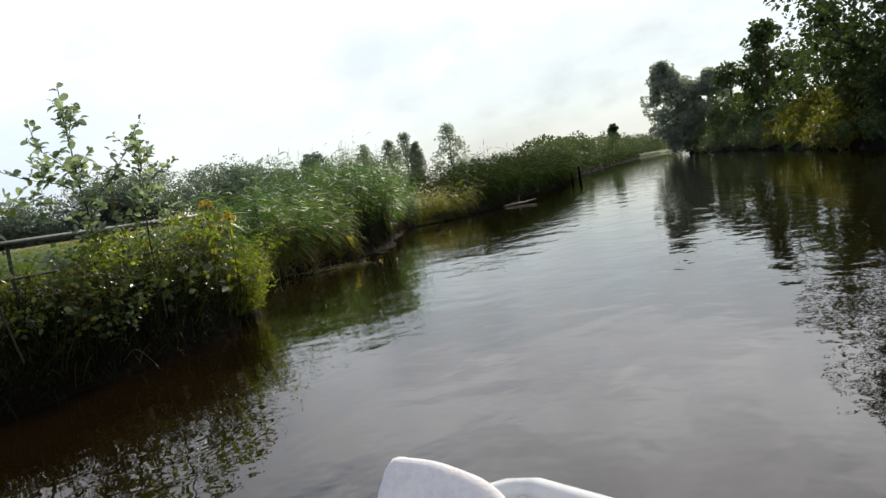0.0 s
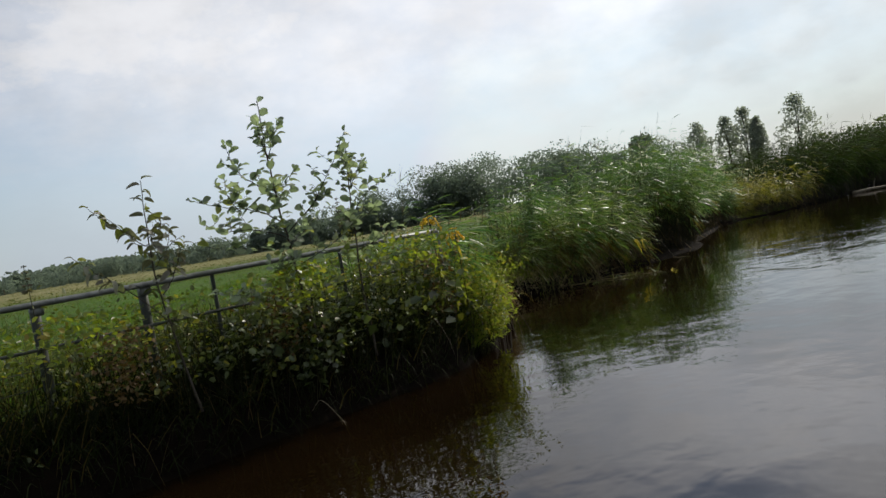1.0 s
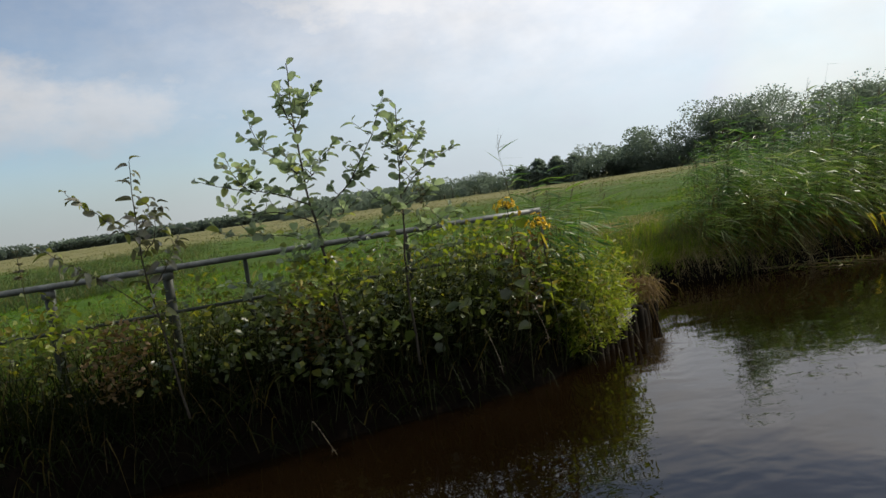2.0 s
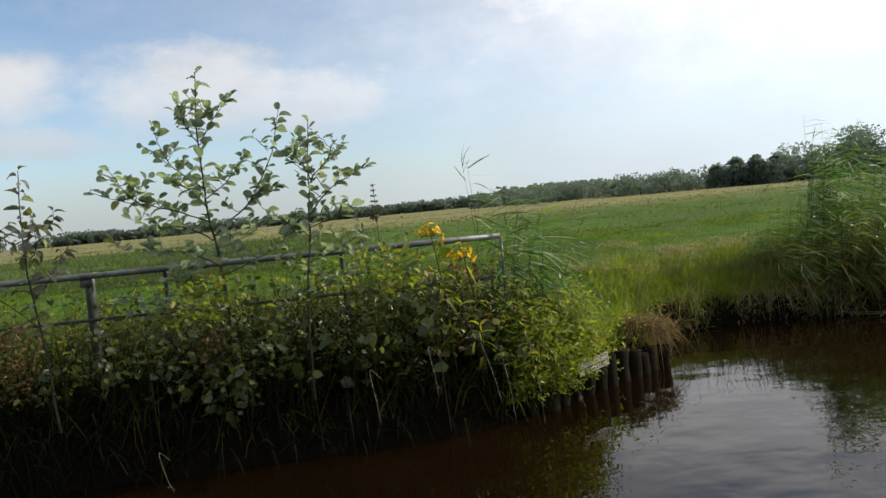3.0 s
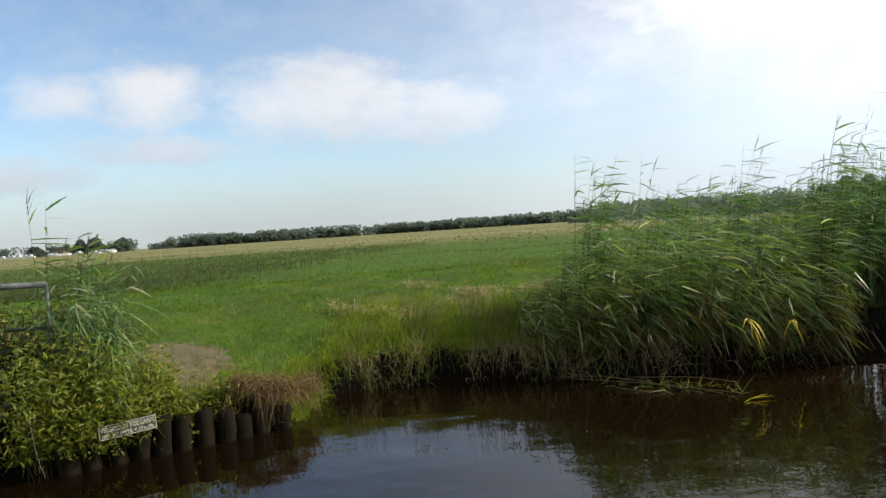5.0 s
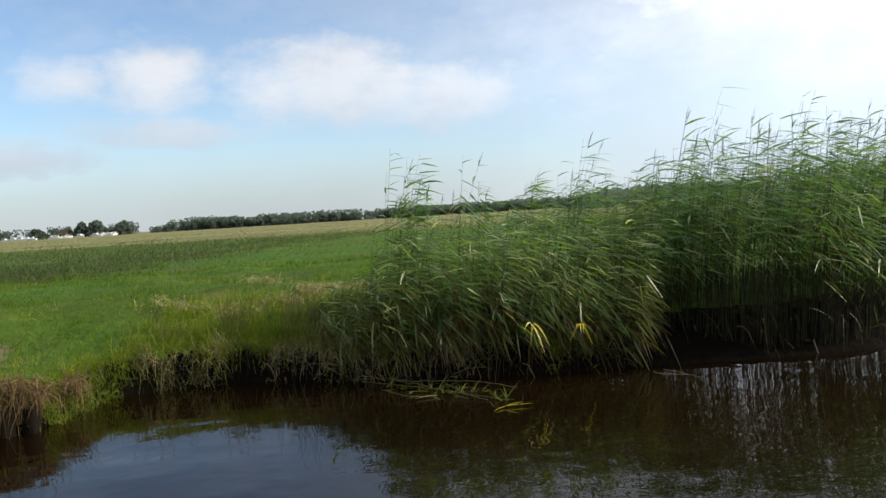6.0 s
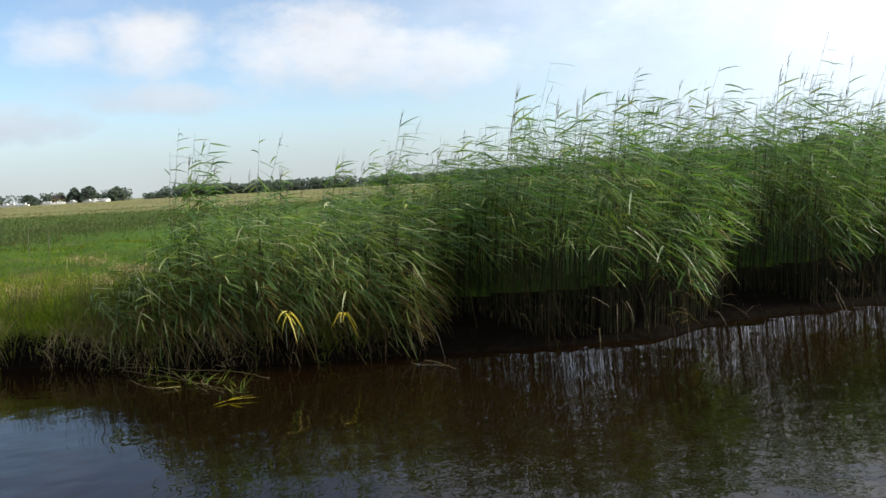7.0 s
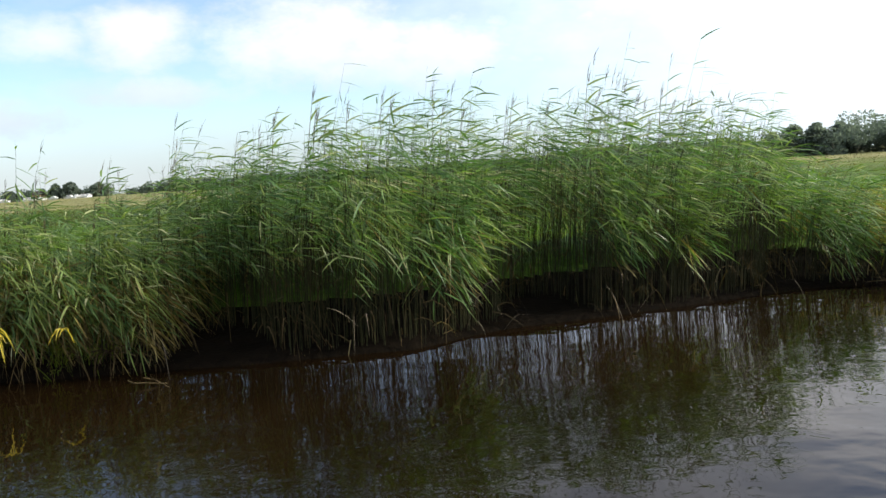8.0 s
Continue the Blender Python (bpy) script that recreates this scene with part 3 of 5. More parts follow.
    i, s, P, D, L, W, sag = (v[keep] for v in (i, s, P, D, L, W, sag))
    old = (rng.uniform(size=len(i)) < withered * np.clip(1.35 - 1.9 * s, 0, 1)) if withered else np.zeros(len(i), bool)
    part("leaves", np_mesh(name + "_leaves", *ribbons(P[~old], D[~old], L[~old], W[~old], sag[~old], prof, 0.08)), leaf, holder)
    if old.any():
        part("withered_leaves", np_mesh(name + "_withered", *ribbons(P[old], D[old], L[old], W[old], sag[old], prof, 0.08)), M_REED_LOW, holder, "yellow-brown lower leaves")
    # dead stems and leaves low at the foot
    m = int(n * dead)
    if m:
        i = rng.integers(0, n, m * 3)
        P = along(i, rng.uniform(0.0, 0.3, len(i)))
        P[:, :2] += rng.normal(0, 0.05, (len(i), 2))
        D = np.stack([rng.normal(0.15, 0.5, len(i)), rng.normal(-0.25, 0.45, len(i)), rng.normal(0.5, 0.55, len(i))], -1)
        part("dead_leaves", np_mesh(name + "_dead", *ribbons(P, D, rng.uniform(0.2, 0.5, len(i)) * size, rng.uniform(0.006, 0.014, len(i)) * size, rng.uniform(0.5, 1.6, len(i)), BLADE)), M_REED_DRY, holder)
    # single bleached stems, bent over at the foot
    m = int((x1 - x0) * 3) if 10 < x0 < 20 and near is None else 0
    if m:
        q = rng.uniform(x0, x1, m)
        P = np.stack([q, shore(q) - rng.uniform(0.0, 0.25, m), rng.uniform(0.1, 0.55, m)], -1)
        D = np.stack([rng.normal(0.4, 0.7, m), rng.normal(-0.4, 0.4, m), rng.normal(0.1, 0.5, m)], -1)
        part("bent_stems", np_mesh(name + "_bent", *ribbons(P, D, rng.uniform(0.12, 0.36, m), rng.uniform(0.003, 0.006, m), rng.uniform(0.3, 1.6, m), LEAF)), M_PALE, holder, "bleached bent stems")
    # plumes
    i = np.nonzero((rng.uniform(size=n) < plumes) & ~f)[0]
    if len(i):
        j = np.repeat(i, 6)
        P = along(j, np.full(len(j), 0.97) + rng.uniform(-0.02, 0.05, len(j)))
        D = np.stack([rng.normal(0.25, 0.12, len(j)), rng.normal(0, 0.12, len(j)), np.ones(len(j))], -1)
        part("plumes", np_mesh(name + "_plumes", *ribbons(P, D, rng.uniform(0.07, 0.14, len(j)) * size, 0.004 * size, 0.05, BLADE, 0.1)), M_PLUME, holder)
    return holder


reeds("reed_bed", "low wind-swept green reeds at the edge of the meadow", 10.2, 13.3, 560, 1.2, 14, 0.90, 0.05, 0.8, withered=1.1, floor_=(-0.05, 0.22), leaf=M_REED_MIX)
reeds("reed_bed", "reeds standing back from the water between two stands", 12.0, 14.4, 330, 0.9, 11, 1.0, 0.05, 0.2, near=9.2, top_at=1.85)
reeds("reed_bed", "tall dense green reeds bending over dark water", 13.3, 16.6, 960, 2.2, 13, 1.0, 0.06, 0.12, 0.28, floor_=(0.25, 0.88))
reeds("reed_bed", "tall dense reeds with dark shaded foot", 16.6, 20.2, 1050, 2.2, 13, 1.0, 0.06, 0.12, 0.28, floor_=(0.25, 0.88))
reeds("reed_bed", "short yellow-green reeds in a gap of the bank", 20.2, 23.2, 640, 2.6, 8, 1.0, 0.0, withered=0.6, floor_=(0.02, 0.3), leaf=M_REED_SUN)
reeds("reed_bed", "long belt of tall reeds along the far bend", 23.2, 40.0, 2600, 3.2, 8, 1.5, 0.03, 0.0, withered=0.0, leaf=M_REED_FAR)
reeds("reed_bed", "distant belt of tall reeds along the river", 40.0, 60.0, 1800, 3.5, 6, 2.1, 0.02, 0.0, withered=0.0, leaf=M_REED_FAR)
reeds("reed_bed", "low dark-toned reeds along the river bend", 60.0, 130.0, 1600, 3.0, 4, 3.0, 0.0, 0.0, top_at=1.5, withered=0.0, floor_=(0.0, 0.3), leaf=M_REED_FAR)
for rx, ry, rt, rn in ((7.22, 5.42, 1.72, 20), (7.0, 5.45, 1.88, 16), (11.02, 7.72, 2.38, 16), (11.2, 7.85, 2.0, 9), (10.85, 7.6, 1.7, 7), (12.70, 8.62, 2.2, 10), (11.7, 8.1, 2.1, 9), (12.2, 8.3, 2.1, 9), (14.1, 9.25, 3.0, 10), (15.3, 9.3, 2.95, 9), (17.2, 9.5, 3.0, 12), (18.1, 9.7, 2.9, 9)):
    reeds("reed_tuft", "small upright tuft of reeds standing above the grass", rx - 0.16, rx + 0.16, rn, 0.12, 13, 1.1, 0.2, 0.0, near=ry, top_at=rt, withered=0.0)


# ---- grass ----
def grass(name, label, x, y, lo, hi, width, mat, lean=0.35, droop=(0.1, 0.7), wind=0.1, toward=0.0, prof=BLADE):
    n = len(x)
    P = np.stack([x, y, np.maximum(land(x, y), -0.02) - 0.01], -1)
    D = np.stack([rng.normal(0, lean, n), rng.normal(-toward, lean, n), np.ones(n)], -1)
    L = rng.uniform(lo, hi, n)
    ob = part(name, np_mesh(name, *ribbons(P, D, L, width * rng.uniform(0.6, 1.3, n), rng.uniform(*droop, n), prof, wind)), mat)
    return tagged(ob, label, "grass", kind="stuff")


def tufts(n, per, x0, x1, d0, d1, spread):
    cx, cd = rng.uniform(x0, x1, n), rng.uniform(d0, d1, n)
    x = np.repeat(cx, per) + rng.normal(0, spread, n * per)
    return x, shore(x) + np.repeat(cd, per) + rng.normal(0, spread, n * per)


x, y = tufts(70, 110, 8.5, 12.8, 0.12, 0.50, 0.05)
grass("bank_grass", "long green grass hanging over the bank edge", x, y, 0.10, 0.38, 0.006, M_LUSH, 0.45, (0.2, 1.3), 0.1, 0.22)
x, y = tufts(150, 46, 8.4, 11.6, 0.14, 1.5, 0.055)
grass("bank_tufts", "bright green tufts of uneven grass along the bank", x, y, 0.10, 0.30, 0.008, M_LUSH, 0.28, (0.1, 0.9), 0.08)
x, y = tufts(34, 26, 8.4, 11.4, 0.10, 0.9, 0.04)
grass("bank_stalks", "upright ripe yellow stalks on the bank", x, y, 0.22, 0.46, 0.006, M_TALLGRASS, 0.14, (0.0, 0.5), 0.1)
x, y = tufts(60, 14, 9.9, 11.9, 0.05, 0.7, 0.06)
grass("bank_stalks", "ripe yellow-brown grass stalks among the reeds", x, y, 0.35, 0.75, 0.006, M_TALLGRASS, 0.2, (0.0, 0.4), 0.12)
x, y = tufts(18, 50, 8.5, 11.9, 0.06, 0.26, 0.035)
grass("bank_straw", "withered straw-coloured grass hanging over the bank edge", x, y, 0.10, 0.42, 0.005, M_TALLGRASS, 0.45, (0.2, 1.6), 0.05, 0.3)
x, y = tufts(26, 40, 8.5, 11.6, 0.06, 0.20, 0.04)
grass("bank_straw", "pale withered grass tufts hanging over the bank", x, y, 0.12, 0.44, 0.005, M_STRAW, 0.5, (0.1, 1.7), 0.05, 0.35)
n = 130000
x = rng.uniform(-3, 22, n)
d = 0.12 + 9.0 * rng.uniform(0, 1, n) ** 1.4
thick = np.sin(x * 1.9 + np.sin(d * 2.1)) + np.sin(d * 2.7 + np.sin(x * 1.3)) + 0.7 * np.sin(x * 5.3 - d * 4.1)
ok = ((x > 6.8) | (d > 0.9)) & ((x < 13.0) | (x > 20.3) | (d > 2.3)) & (rng.uniform(-3.2, 1.6, n) < thick)
x, d, thick = x[ok], d[ok], thick[ok]
y = shore(x) + d
ok = (((x - 7.42) / 0.38) ** 2 + ((y - 6.20) / 0.75) ** 2 > rng.uniform(0.6, 1.2, len(x))) & (bank_distance(x, y) > 0.06)
x, y, thick = x[ok], y[ok], thick[ok]
short = thick < 1.1
grass("meadow_grass", "short bright green meadow grass", x[short], y[short], 0.05, 0.18, 0.0072, M_GRASS, 0.55, (0.2, 1.0), prof=SHORT)
grass("meadow_tussocks", "thicker tufts of longer meadow grass", x[~short], y[~short], 0.08, 0.20, 0.006, M_LUSH, 0.5, (0.2, 1.0), prof=SHORT)
n = 420
x, d = rng.uniform(4, 20, n), rng.uniform(0.3, 6, n)
grass("flowering_grass", "thin pale seed stalks in the meadow", x, shore(x) + d, 0.2, 0.42, 0.004, M_TALLGRASS, 0.12, (0.0, 0.2))
x, y = rng.normal(8.36, 0.05, 1500), rng.uniform(6.1, 7.1, 1500)
grass("bank_grass", "grass hanging over the bank behind the piles", x, y, 0.10, 0.30, 0.006, M_LUSH, 0.5, (0.2, 1.1))
# tall grass on the bank behind the piles and rank growth behind the gate
s_ = rng.uniform(0.25, 1.0, 26)
cx, cy = np.repeat(6.95 + 1.41 * s_ - 0.10, 34), np.repeat(4.93 + 1.01 * s_ + rng.uniform(0.10, 0.28, 26), 34)
x, y = cx + rng.normal(0, 0.05, len(cx)), cy + rng.normal(0, 0.05, len(cx))
grass("bank_grass", "tall yellow-green grass growing behind the piles", x, y, 0.12, 0.36, 0.006, M_LUSH, 0.30, (0.1, 0.7), 0.1)
x, y = rng.uniform(7.3, 8.3, 60), rng.uniform(6.2, 6.9, 60)
grass("flowering_grass", "thin pale seed stalks by the bare patch", x, y, 0.30, 0.55, 0.004, M_TALLGRASS, 0.10, (0.0, 0.2))
x, y = rng.uniform(1.0, 7.0, 5200), rng.uniform(5.55, 7.2, 5200)
grass("ripe_grass", "brownish ripe grass behind the gate", x, y, 0.15, 0.50, 0.006, M_TALLGRASS, 0.35, (0.1, 0.7), 0.1)
n = 80000
x, y = rng.uniform(-25, 45, n), 12.5 + 40 * rng.uniform(0, 1, n) ** 1.5
thick = np.sin(x * 0.5 + np.sin(y * 0.8)) + np.sin(y * 0.9 + np.sin(x * 0.33)) + 0.6 * np.sin(x * 1.7 - y * 1.3)
short = thick < 0.5 + rng.normal(0, 0.5, n)
grass("far_meadow_grass", "bright grass of the open meadow", x[short], y[short], 0.05, 0.16, 0.015, M_GRASS, 0.7, (0.2, 1.0), prof=SHORT)
grass("far_meadow_sedge", "olive patches of longer grass on the open meadow", x[~short], y[~short], 0.07, 0.20, 0.015, M_SEDGE, 0.7, (0.2, 1.0), prof=SHORT)
n = 16000
x2, y2 = rng.uniform(3.5, 34, n), rng.normal(0, 1, n)
h_ = n // 2
grass("ditch_sedge", "darker grass along shallow meadow ditches", np.concatenate([x2[:h_], x2[h_:] * 1.4 - 6]), np.concatenate([13.4 + 0.10 * x2[:h_] + 0.30 * y2[:h_], 24.0 + 0.05 * x2[h_:] + 1.0 * y2[h_:]]), 0.06, 0.18, 0.010, M_SEDGE, 0.6, prof=SHORT)
n = 28000
y = 13 + 34 * rng.uniform(0, 1, n) ** 1.3
x = 4.4 + (y - 13.6) * 0.12 + rng.normal(0, 0.6, n) - np.abs(rng.normal(0, 1, n)) * (2.0 + (y - 13) * 0.5)
grass("sedge_strip", "grey-green strip of sedge across the meadow", x, y, 0.10, 0.38, 0.012, M_RUSH, 0.5, prof=SHORT)
n = 72000
y = 34 + 190 * rng.uniform(0, 1, n) ** 1.5
x = rng.uniform(-1, 1, n) * (30 + y * 0.75) + 5
ok = rng.uniform(-1.8, 1.0, n) < np.sin(y * 0.13 + 0.02 * x) + 0.5 * np.sin(y * 0.31 - 0.05 * x)
x, y = x[ok], y[ok]
grass("ripe_grass", "pale ripe grass far out on the meadow", x, y, 0.05, 0.13, 0.12, M_TALLGRASS, 0.9, prof=SHORT)


def hay(x, y, r, n):
    a = rng.normal(0, 1, (n, 2)) * np.array([r, r * 0.6])
    px, py = x + a[:, 0], y + a[:, 1]
    P = np.stack([px, py, land(px, py) + rng.uniform(0.03, 0.10, n)], -1)
    D = np.concatenate([rng.normal(0, 1, (n, 2)), rng.normal(0.1, 0.4, (n, 1))], 1)
    ob = part("hay_patch", np_mesh("hay_patch", *ribbons(P, D, rng.uniform(0.05, 0.15, n), 0.007, 0.5, BLADE)), M_STRAW)
    tagged(ob, "patch of cut yellowed hay on the grass", "hay", "hay patches", "stuff")


for hx, hy, hr, hn in ((9.97, 9.02, 0.15, 420), (9.75, 8.6, 0.20, 300), (10.5, 8.8, 0.16, 320), (9.3, 9.3, 0.14, 160), (8.6, 8.37, 0.18, 260), (9.2, 8.25, 0.18, 240), (11.0, 9.6, 0.18, 160)):
    hay(hx, hy, hr, hn)


# ---- gate, revetment and sign ----
def field_gate():
    g = thing("field_gate", "galvanised tubular field gate half hidden by plants", "gate")
    y = 5.38

    def bar(name, pts, r, label="", mat=M_STEEL):
        return part(name, np_mesh(name, *tube(spline(pts, 6), r, 10)), mat, g, label)

    bar("top_rail", [(0.2, y + 0.05, 1.255), (3.5, y, 1.235), (6.98, y - 0.05, 1.225)], 0.022)
    for z, r_ in ((0.93, 0.012), (0.80, 0.003), (0.68, 0.003), (0.56, 0.003), (0.45, 0.008)):
        bar("rail" if r_ > 0.004 else "wire", [(0.2, y + 0.05, z + 0.02), (3.5, y, z + 0.005), (6.95, y - 0.05, z)], r_, "thin grey gate bar", M_POST)
    bar("end_post", [(6.985, y - 0.05, 0.25), (6.985, y - 0.05, 1.225)], 0.011)
    for x in (0.6, 3.40, 4.13):
        p = bar("post", [(x, y + 0.075, 0.2), (x, y + 0.075, 1.22)], 0.034, "thicker dark gate post", M_POST)
        part("clamp", np_mesh("clamp", *tube([(x - 0.04, y + 0.03, 1.19), (x + 0.04, y + 0.03, 1.19)], 0.034, 8)), M_STEEL, p, "bolted pipe clamp")
    for x in (1.6, 2.5, 4.65, 5.85):
        bar("upright", [(x, y, 0.45), (x, y, 1.23)], 0.016, "", M_POST)


field_gate()


def revetment():
    r = thing("timber_revetment", "row of round weathered piles holding the bank", "revetment")
    a, b = np.array((7.18, 5.095)), np.array((8.36, 5.94))
    n = 11
    shapes = []
    for k in range(4):
        R = 0.062 + 0.007 * rng.uniform(-1, 1)
        V, F = tube([(0, 0, -0.6), (0.004 * k, 0, 0.0), (0, 0.004 * k, 0.16), (0.004, 0, 0.28), (0.004, 0, 0.292)], [R * 0.95, R, R * 1.02, R * 0.99, R * 0.86], 10)
        V[:, :2] *= 1 + 0.06 * np.sin(np.arange(len(V)) * 2.3 + k)[:, None]
        shapes.append(np_mesh("timber_post", V, F))
    for i in range(n):
        p = a + (b - a) * i / (n - 1) + rng.normal(0, 0.010, 2)
        ob = part("timber_post", shapes[i % 4], M_PILE, r)
        ob.matrix_local = pose(p[0], p[1], rng.uniform(-0.06, 0.04) - (0.11 if i > 6 else 0), rng.normal(0, 2), rng.normal(0, 2.5), rng.uniform(0, 360))


revetment()


def text_mesh(words, size):
    cu = bpy.data.curves.new("words", "FONT")
    cu.body, cu.size, cu.extrude, cu.offset = words, size, 0.0012, 0.0012
    cu.align_x, cu.align_y, cu.resolution_u = "CENTER", "CENTER", 2
    tmp = bpy.data.objects.new("words", cu)
    scene.collection.objects.link(tmp)
    bpy.context.view_layer.update()
    me = bpy.data.meshes.new_from_object(tmp.evaluated_get(bpy.context.evaluated_depsgraph_get()))
    bpy.data.objects.remove(tmp)
    return me


def box(sx, sy, sz, bevel=0.0):
    bm = bmesh.new()
    bmesh.ops.create_cube(bm, size=1.0)
    bmesh.ops.scale(bm, vec=(sx, sy, sz), verts=bm.verts)
    if bevel:
        bmesh.ops.bevel(bm, geom=bm.edges[:], offset=bevel, segments=2, affect="EDGES", profile=0.5)
    return bm


def warning_sign():
    s = thing("warning_sign", "weathered dark no-entry sign with pale letters on the piles", "sign")
    part("board", box(0.43, 0.108, 0.012, 0.002), M_BOARD, s)
    for name, w, h, x, y in (("border", 0.42, 0.005, 0, 0.049), ("border", 0.42, 0.005, 0, -0.049), ("border", 0.005, 0.10, 0.209, 0), ("border", 0.005, 0.10, -0.209, 0)):
        part(name, box(w, h, 0.003), M_LETTER, s).location = (x, y, 0.0072)
    for words, size, y, wide in (("VERBODEN TOEGANG", 0.052, 0.017, 0.40), ("ART. 461 WETB. V. STRAFR.", 0.034, -0.028, 0.39)):
        me = text_mesh(words, size)
        w = max(v.co.x for v in me.vertices) - min(v.co.x for v in me.vertices)
        for v in me.vertices:
            v.co.x *= wide / w
        part("lettering", me, M_LETTER, s, "pale painted capitals").location = (0, y, 0.0072)
    s.matrix_world = pose(7.535, 5.168, 0.258) @ pose(0, 0, 0, 0, 0, 36.0) @ pose(0, 0, 0, 84, 0, 0) @ pose(0, 0, 0, 0, 0, 3.0) @ Matrix.Scale(0.85, 4)


warning_sign()


# ---- thicket at the gate ----
M_SPROUT = foliage("alder_sprout_leaf", (0.055, 0.075, 0.030), (0.175, 0.205, 0.085), (0.26, 0.25, 0.05), 0.08, 0.42, 0.34, 0.65)
M_WEED = foliage("olive_weed_leaf", (0.034, 0.050, 0.011), (0.110, 0.130, 0.024), (0.28, 0.26, 0.03), 0.12, 0.4, 0.4, 0.5)

def plants(n, x0, x1, d0, d1, top, lean_y, per, size, ratio, stem_r, low=0.25, edge=None, spread=0.10):
    """Stems with leaves: arrays for a stand of leafy plants."""
    m = max(4, n // 7)
    who = rng.integers(0, m, n)
    x = np.clip(rng.uniform(x0, x1, m)[who] + rng.normal(0, 0.09, n), x0, x1)
    y = shore(x) + rng.uniform(d0, d1, n)
    z = np.maximum(land(x, y), 0.0)
    t = top(x) * rng.uniform(0.55, 1.06, n) * rng.uniform(0.70, 1.04, m)[who]
    h = np.maximum(t - z, 0.15)
    B = np.stack([x, y, z - 0.02], -1)
    lean = np.stack([rng.normal(0.0, 0.16, n), rng.normal(lean_y, 0.16, n), np.zeros(n)], -1)
    stems = ribbons(B, UP + lean, h * 1.02, stem_r * 2, 0.04, np.array((1.0, 0.9, 0.7, 0.3)))
    i = np.repeat(np.arange(n), per)
    s = rng.uniform(low, 1.02, len(i))
    P = B[i] + (UP + lean[i]) * (h[i] * s)[:, None] + rng.normal(0, spread, (len(i), 3)) * np.array([1, 1, 0.5])
    P[:, 2] = np.maximum(P[:, 2], 0.02)
    return stems, leaf_cards(P, scatter_dirs(len(i), 0.15), size * rng.uniform(0.6, 1.25, len(i)), ratio)


def gate_top(x):
    return np.interp(x, (-1, 2.5, 3.3, 4.0, 4.8, 5.3, 5.9, 6.5, 6.9, 7.2, 7.6, 7.9, 8.1), (1.0, 1.05, 1.04, 1.0, 1.04, 1.10, 1.16, 1.10, 1.02, 0.92, 0.74, 0.55, 0.42))


def thicket():
    ob = tagged(thing("thicket", "dense dark green thicket of brambles and young alder", "bush"), kind="stuff")
    mound = lambda x: gate_top(x) * (0.90 + 0.18 * np.sin(x * 6.1) + 0.10 * np.sin(x * 14.3 + 1))
    lo = [plants(30, -1.5, 4.7, 0.05, 0.60, lambda x: mound(x) * 0.92, -0.05, 8, 0.058, 0.74, 0.004, 0.74, spread=0.09),
          plants(34, 4.5, 7.0, 0.05, 0.70, mound, -0.08, 10, 0.056, 0.70, 0.004, 0.82),
          plants(26, 4.4, 6.8, 0.0, 0.60, mound, -0.08, 8, 0.080, 0.80, 0.004, 0.84),
          plants(18, 4.8, 6.5, 0.0, 0.45, mound, -0.08, 6, 0.094, 0.78, 0.004, 0.84),
          plants(9, -1.5, 7.0, -0.05, 0.25, lambda x: 0.50 * gate_top(x), -0.45, 5, 0.050, 0.70, 0.003, 0.50)]
    part("stems", np_mesh("thicket_stems", *joined([p[0] for p in lo])), M_STEM, ob)
    part("leaves", np_mesh("thicket_leaves", *joined([p[1] for p in lo])), M_BUSH, ob)

    def blades(name, n, x0, x1, d0, d1, lo_, hi_, w, mat, out, label, sag=0.55):
        x = rng.uniform(x0, x1, n)
        y = shore(x) + rng.uniform(d0, d1, n)
        P = np.stack([x, y, np.maximum(land(x, y), 0.05)], -1)
        D = np.stack([rng.normal(0.05, 0.42, n), rng.normal(out, 0.36, n), np.ones(n)], -1)
        part(name, np_mesh("thicket_" + name, *ribbons(P, D, rng.uniform(lo_, hi_, n), w, rng.uniform(0.0, sag, n), BLADE, 0.06)), mat, ob, label)

    blades("dead_stalks", 110, -1.5, 7.3, 0.05, 0.6, 0.3, 0.9, 0.006, M_REED_DRY, -0.15, "withered stalks")
    # these blades carry the thicket's inner shade in their colour
    blades("rank_grass", 2600, 4.6, 6.9, 0.45, 1.5, 0.25, 0.66, 0.008, M_SHADE_GRASS, -0.05, "long rank grass")
    blades("low_grass", 2600, -1.5, 4.7, 0.45, 1.5, 0.20, 0.42, 0.008, M_SHADE_GRASS, -0.05, "low grass coloured dark for shade")
    blades("tall_grass", 800, 2.0, 7.2, 0.3, 0.8, 0.40, 0.85, 0.009, M_SHADE_GRASS, -0.22, "tall drooping grass")
    blades("dark_grass", 3800, -1.5, 7.1, 0.02, 0.60, 0.22, 0.55, 0.010, M_SHADE_GRASS, -0.4, "grass coloured dark for shade", 1.6)
    blades("pale_stems", 110, 2.0, 7.0, 0.4, 1.0, 0.5, 0.95, 0.006, M_TALLGRASS, -0.1, "pale seed stems")
    st, lv = plants(100, -1.5, 6.8, 0.45, 1.1, lambda x: gate_top(x) - 0.05 + 0.25 * np.sin(x * 5) ** 2, -0.05, 12, 0.046, 0.5, 0.003, 0.4, spread=0.06)
    st2, lv2 = plants(60, 4.6, 6.9, 0.1, 0.5, lambda x: gate_top(x) + 0.06, -0.08, 18, 0.040, 0.45, 0.003, 0.62, spread=0.05)
    part("weed_stems", np_mesh("thicket_weed_stems", *joined([st, st2])), M_STEM, ob)
    part("weed_leaves", np_mesh("thicket_weed_leaves", *lv), M_HERB, ob, "yellow-green weed leaves")
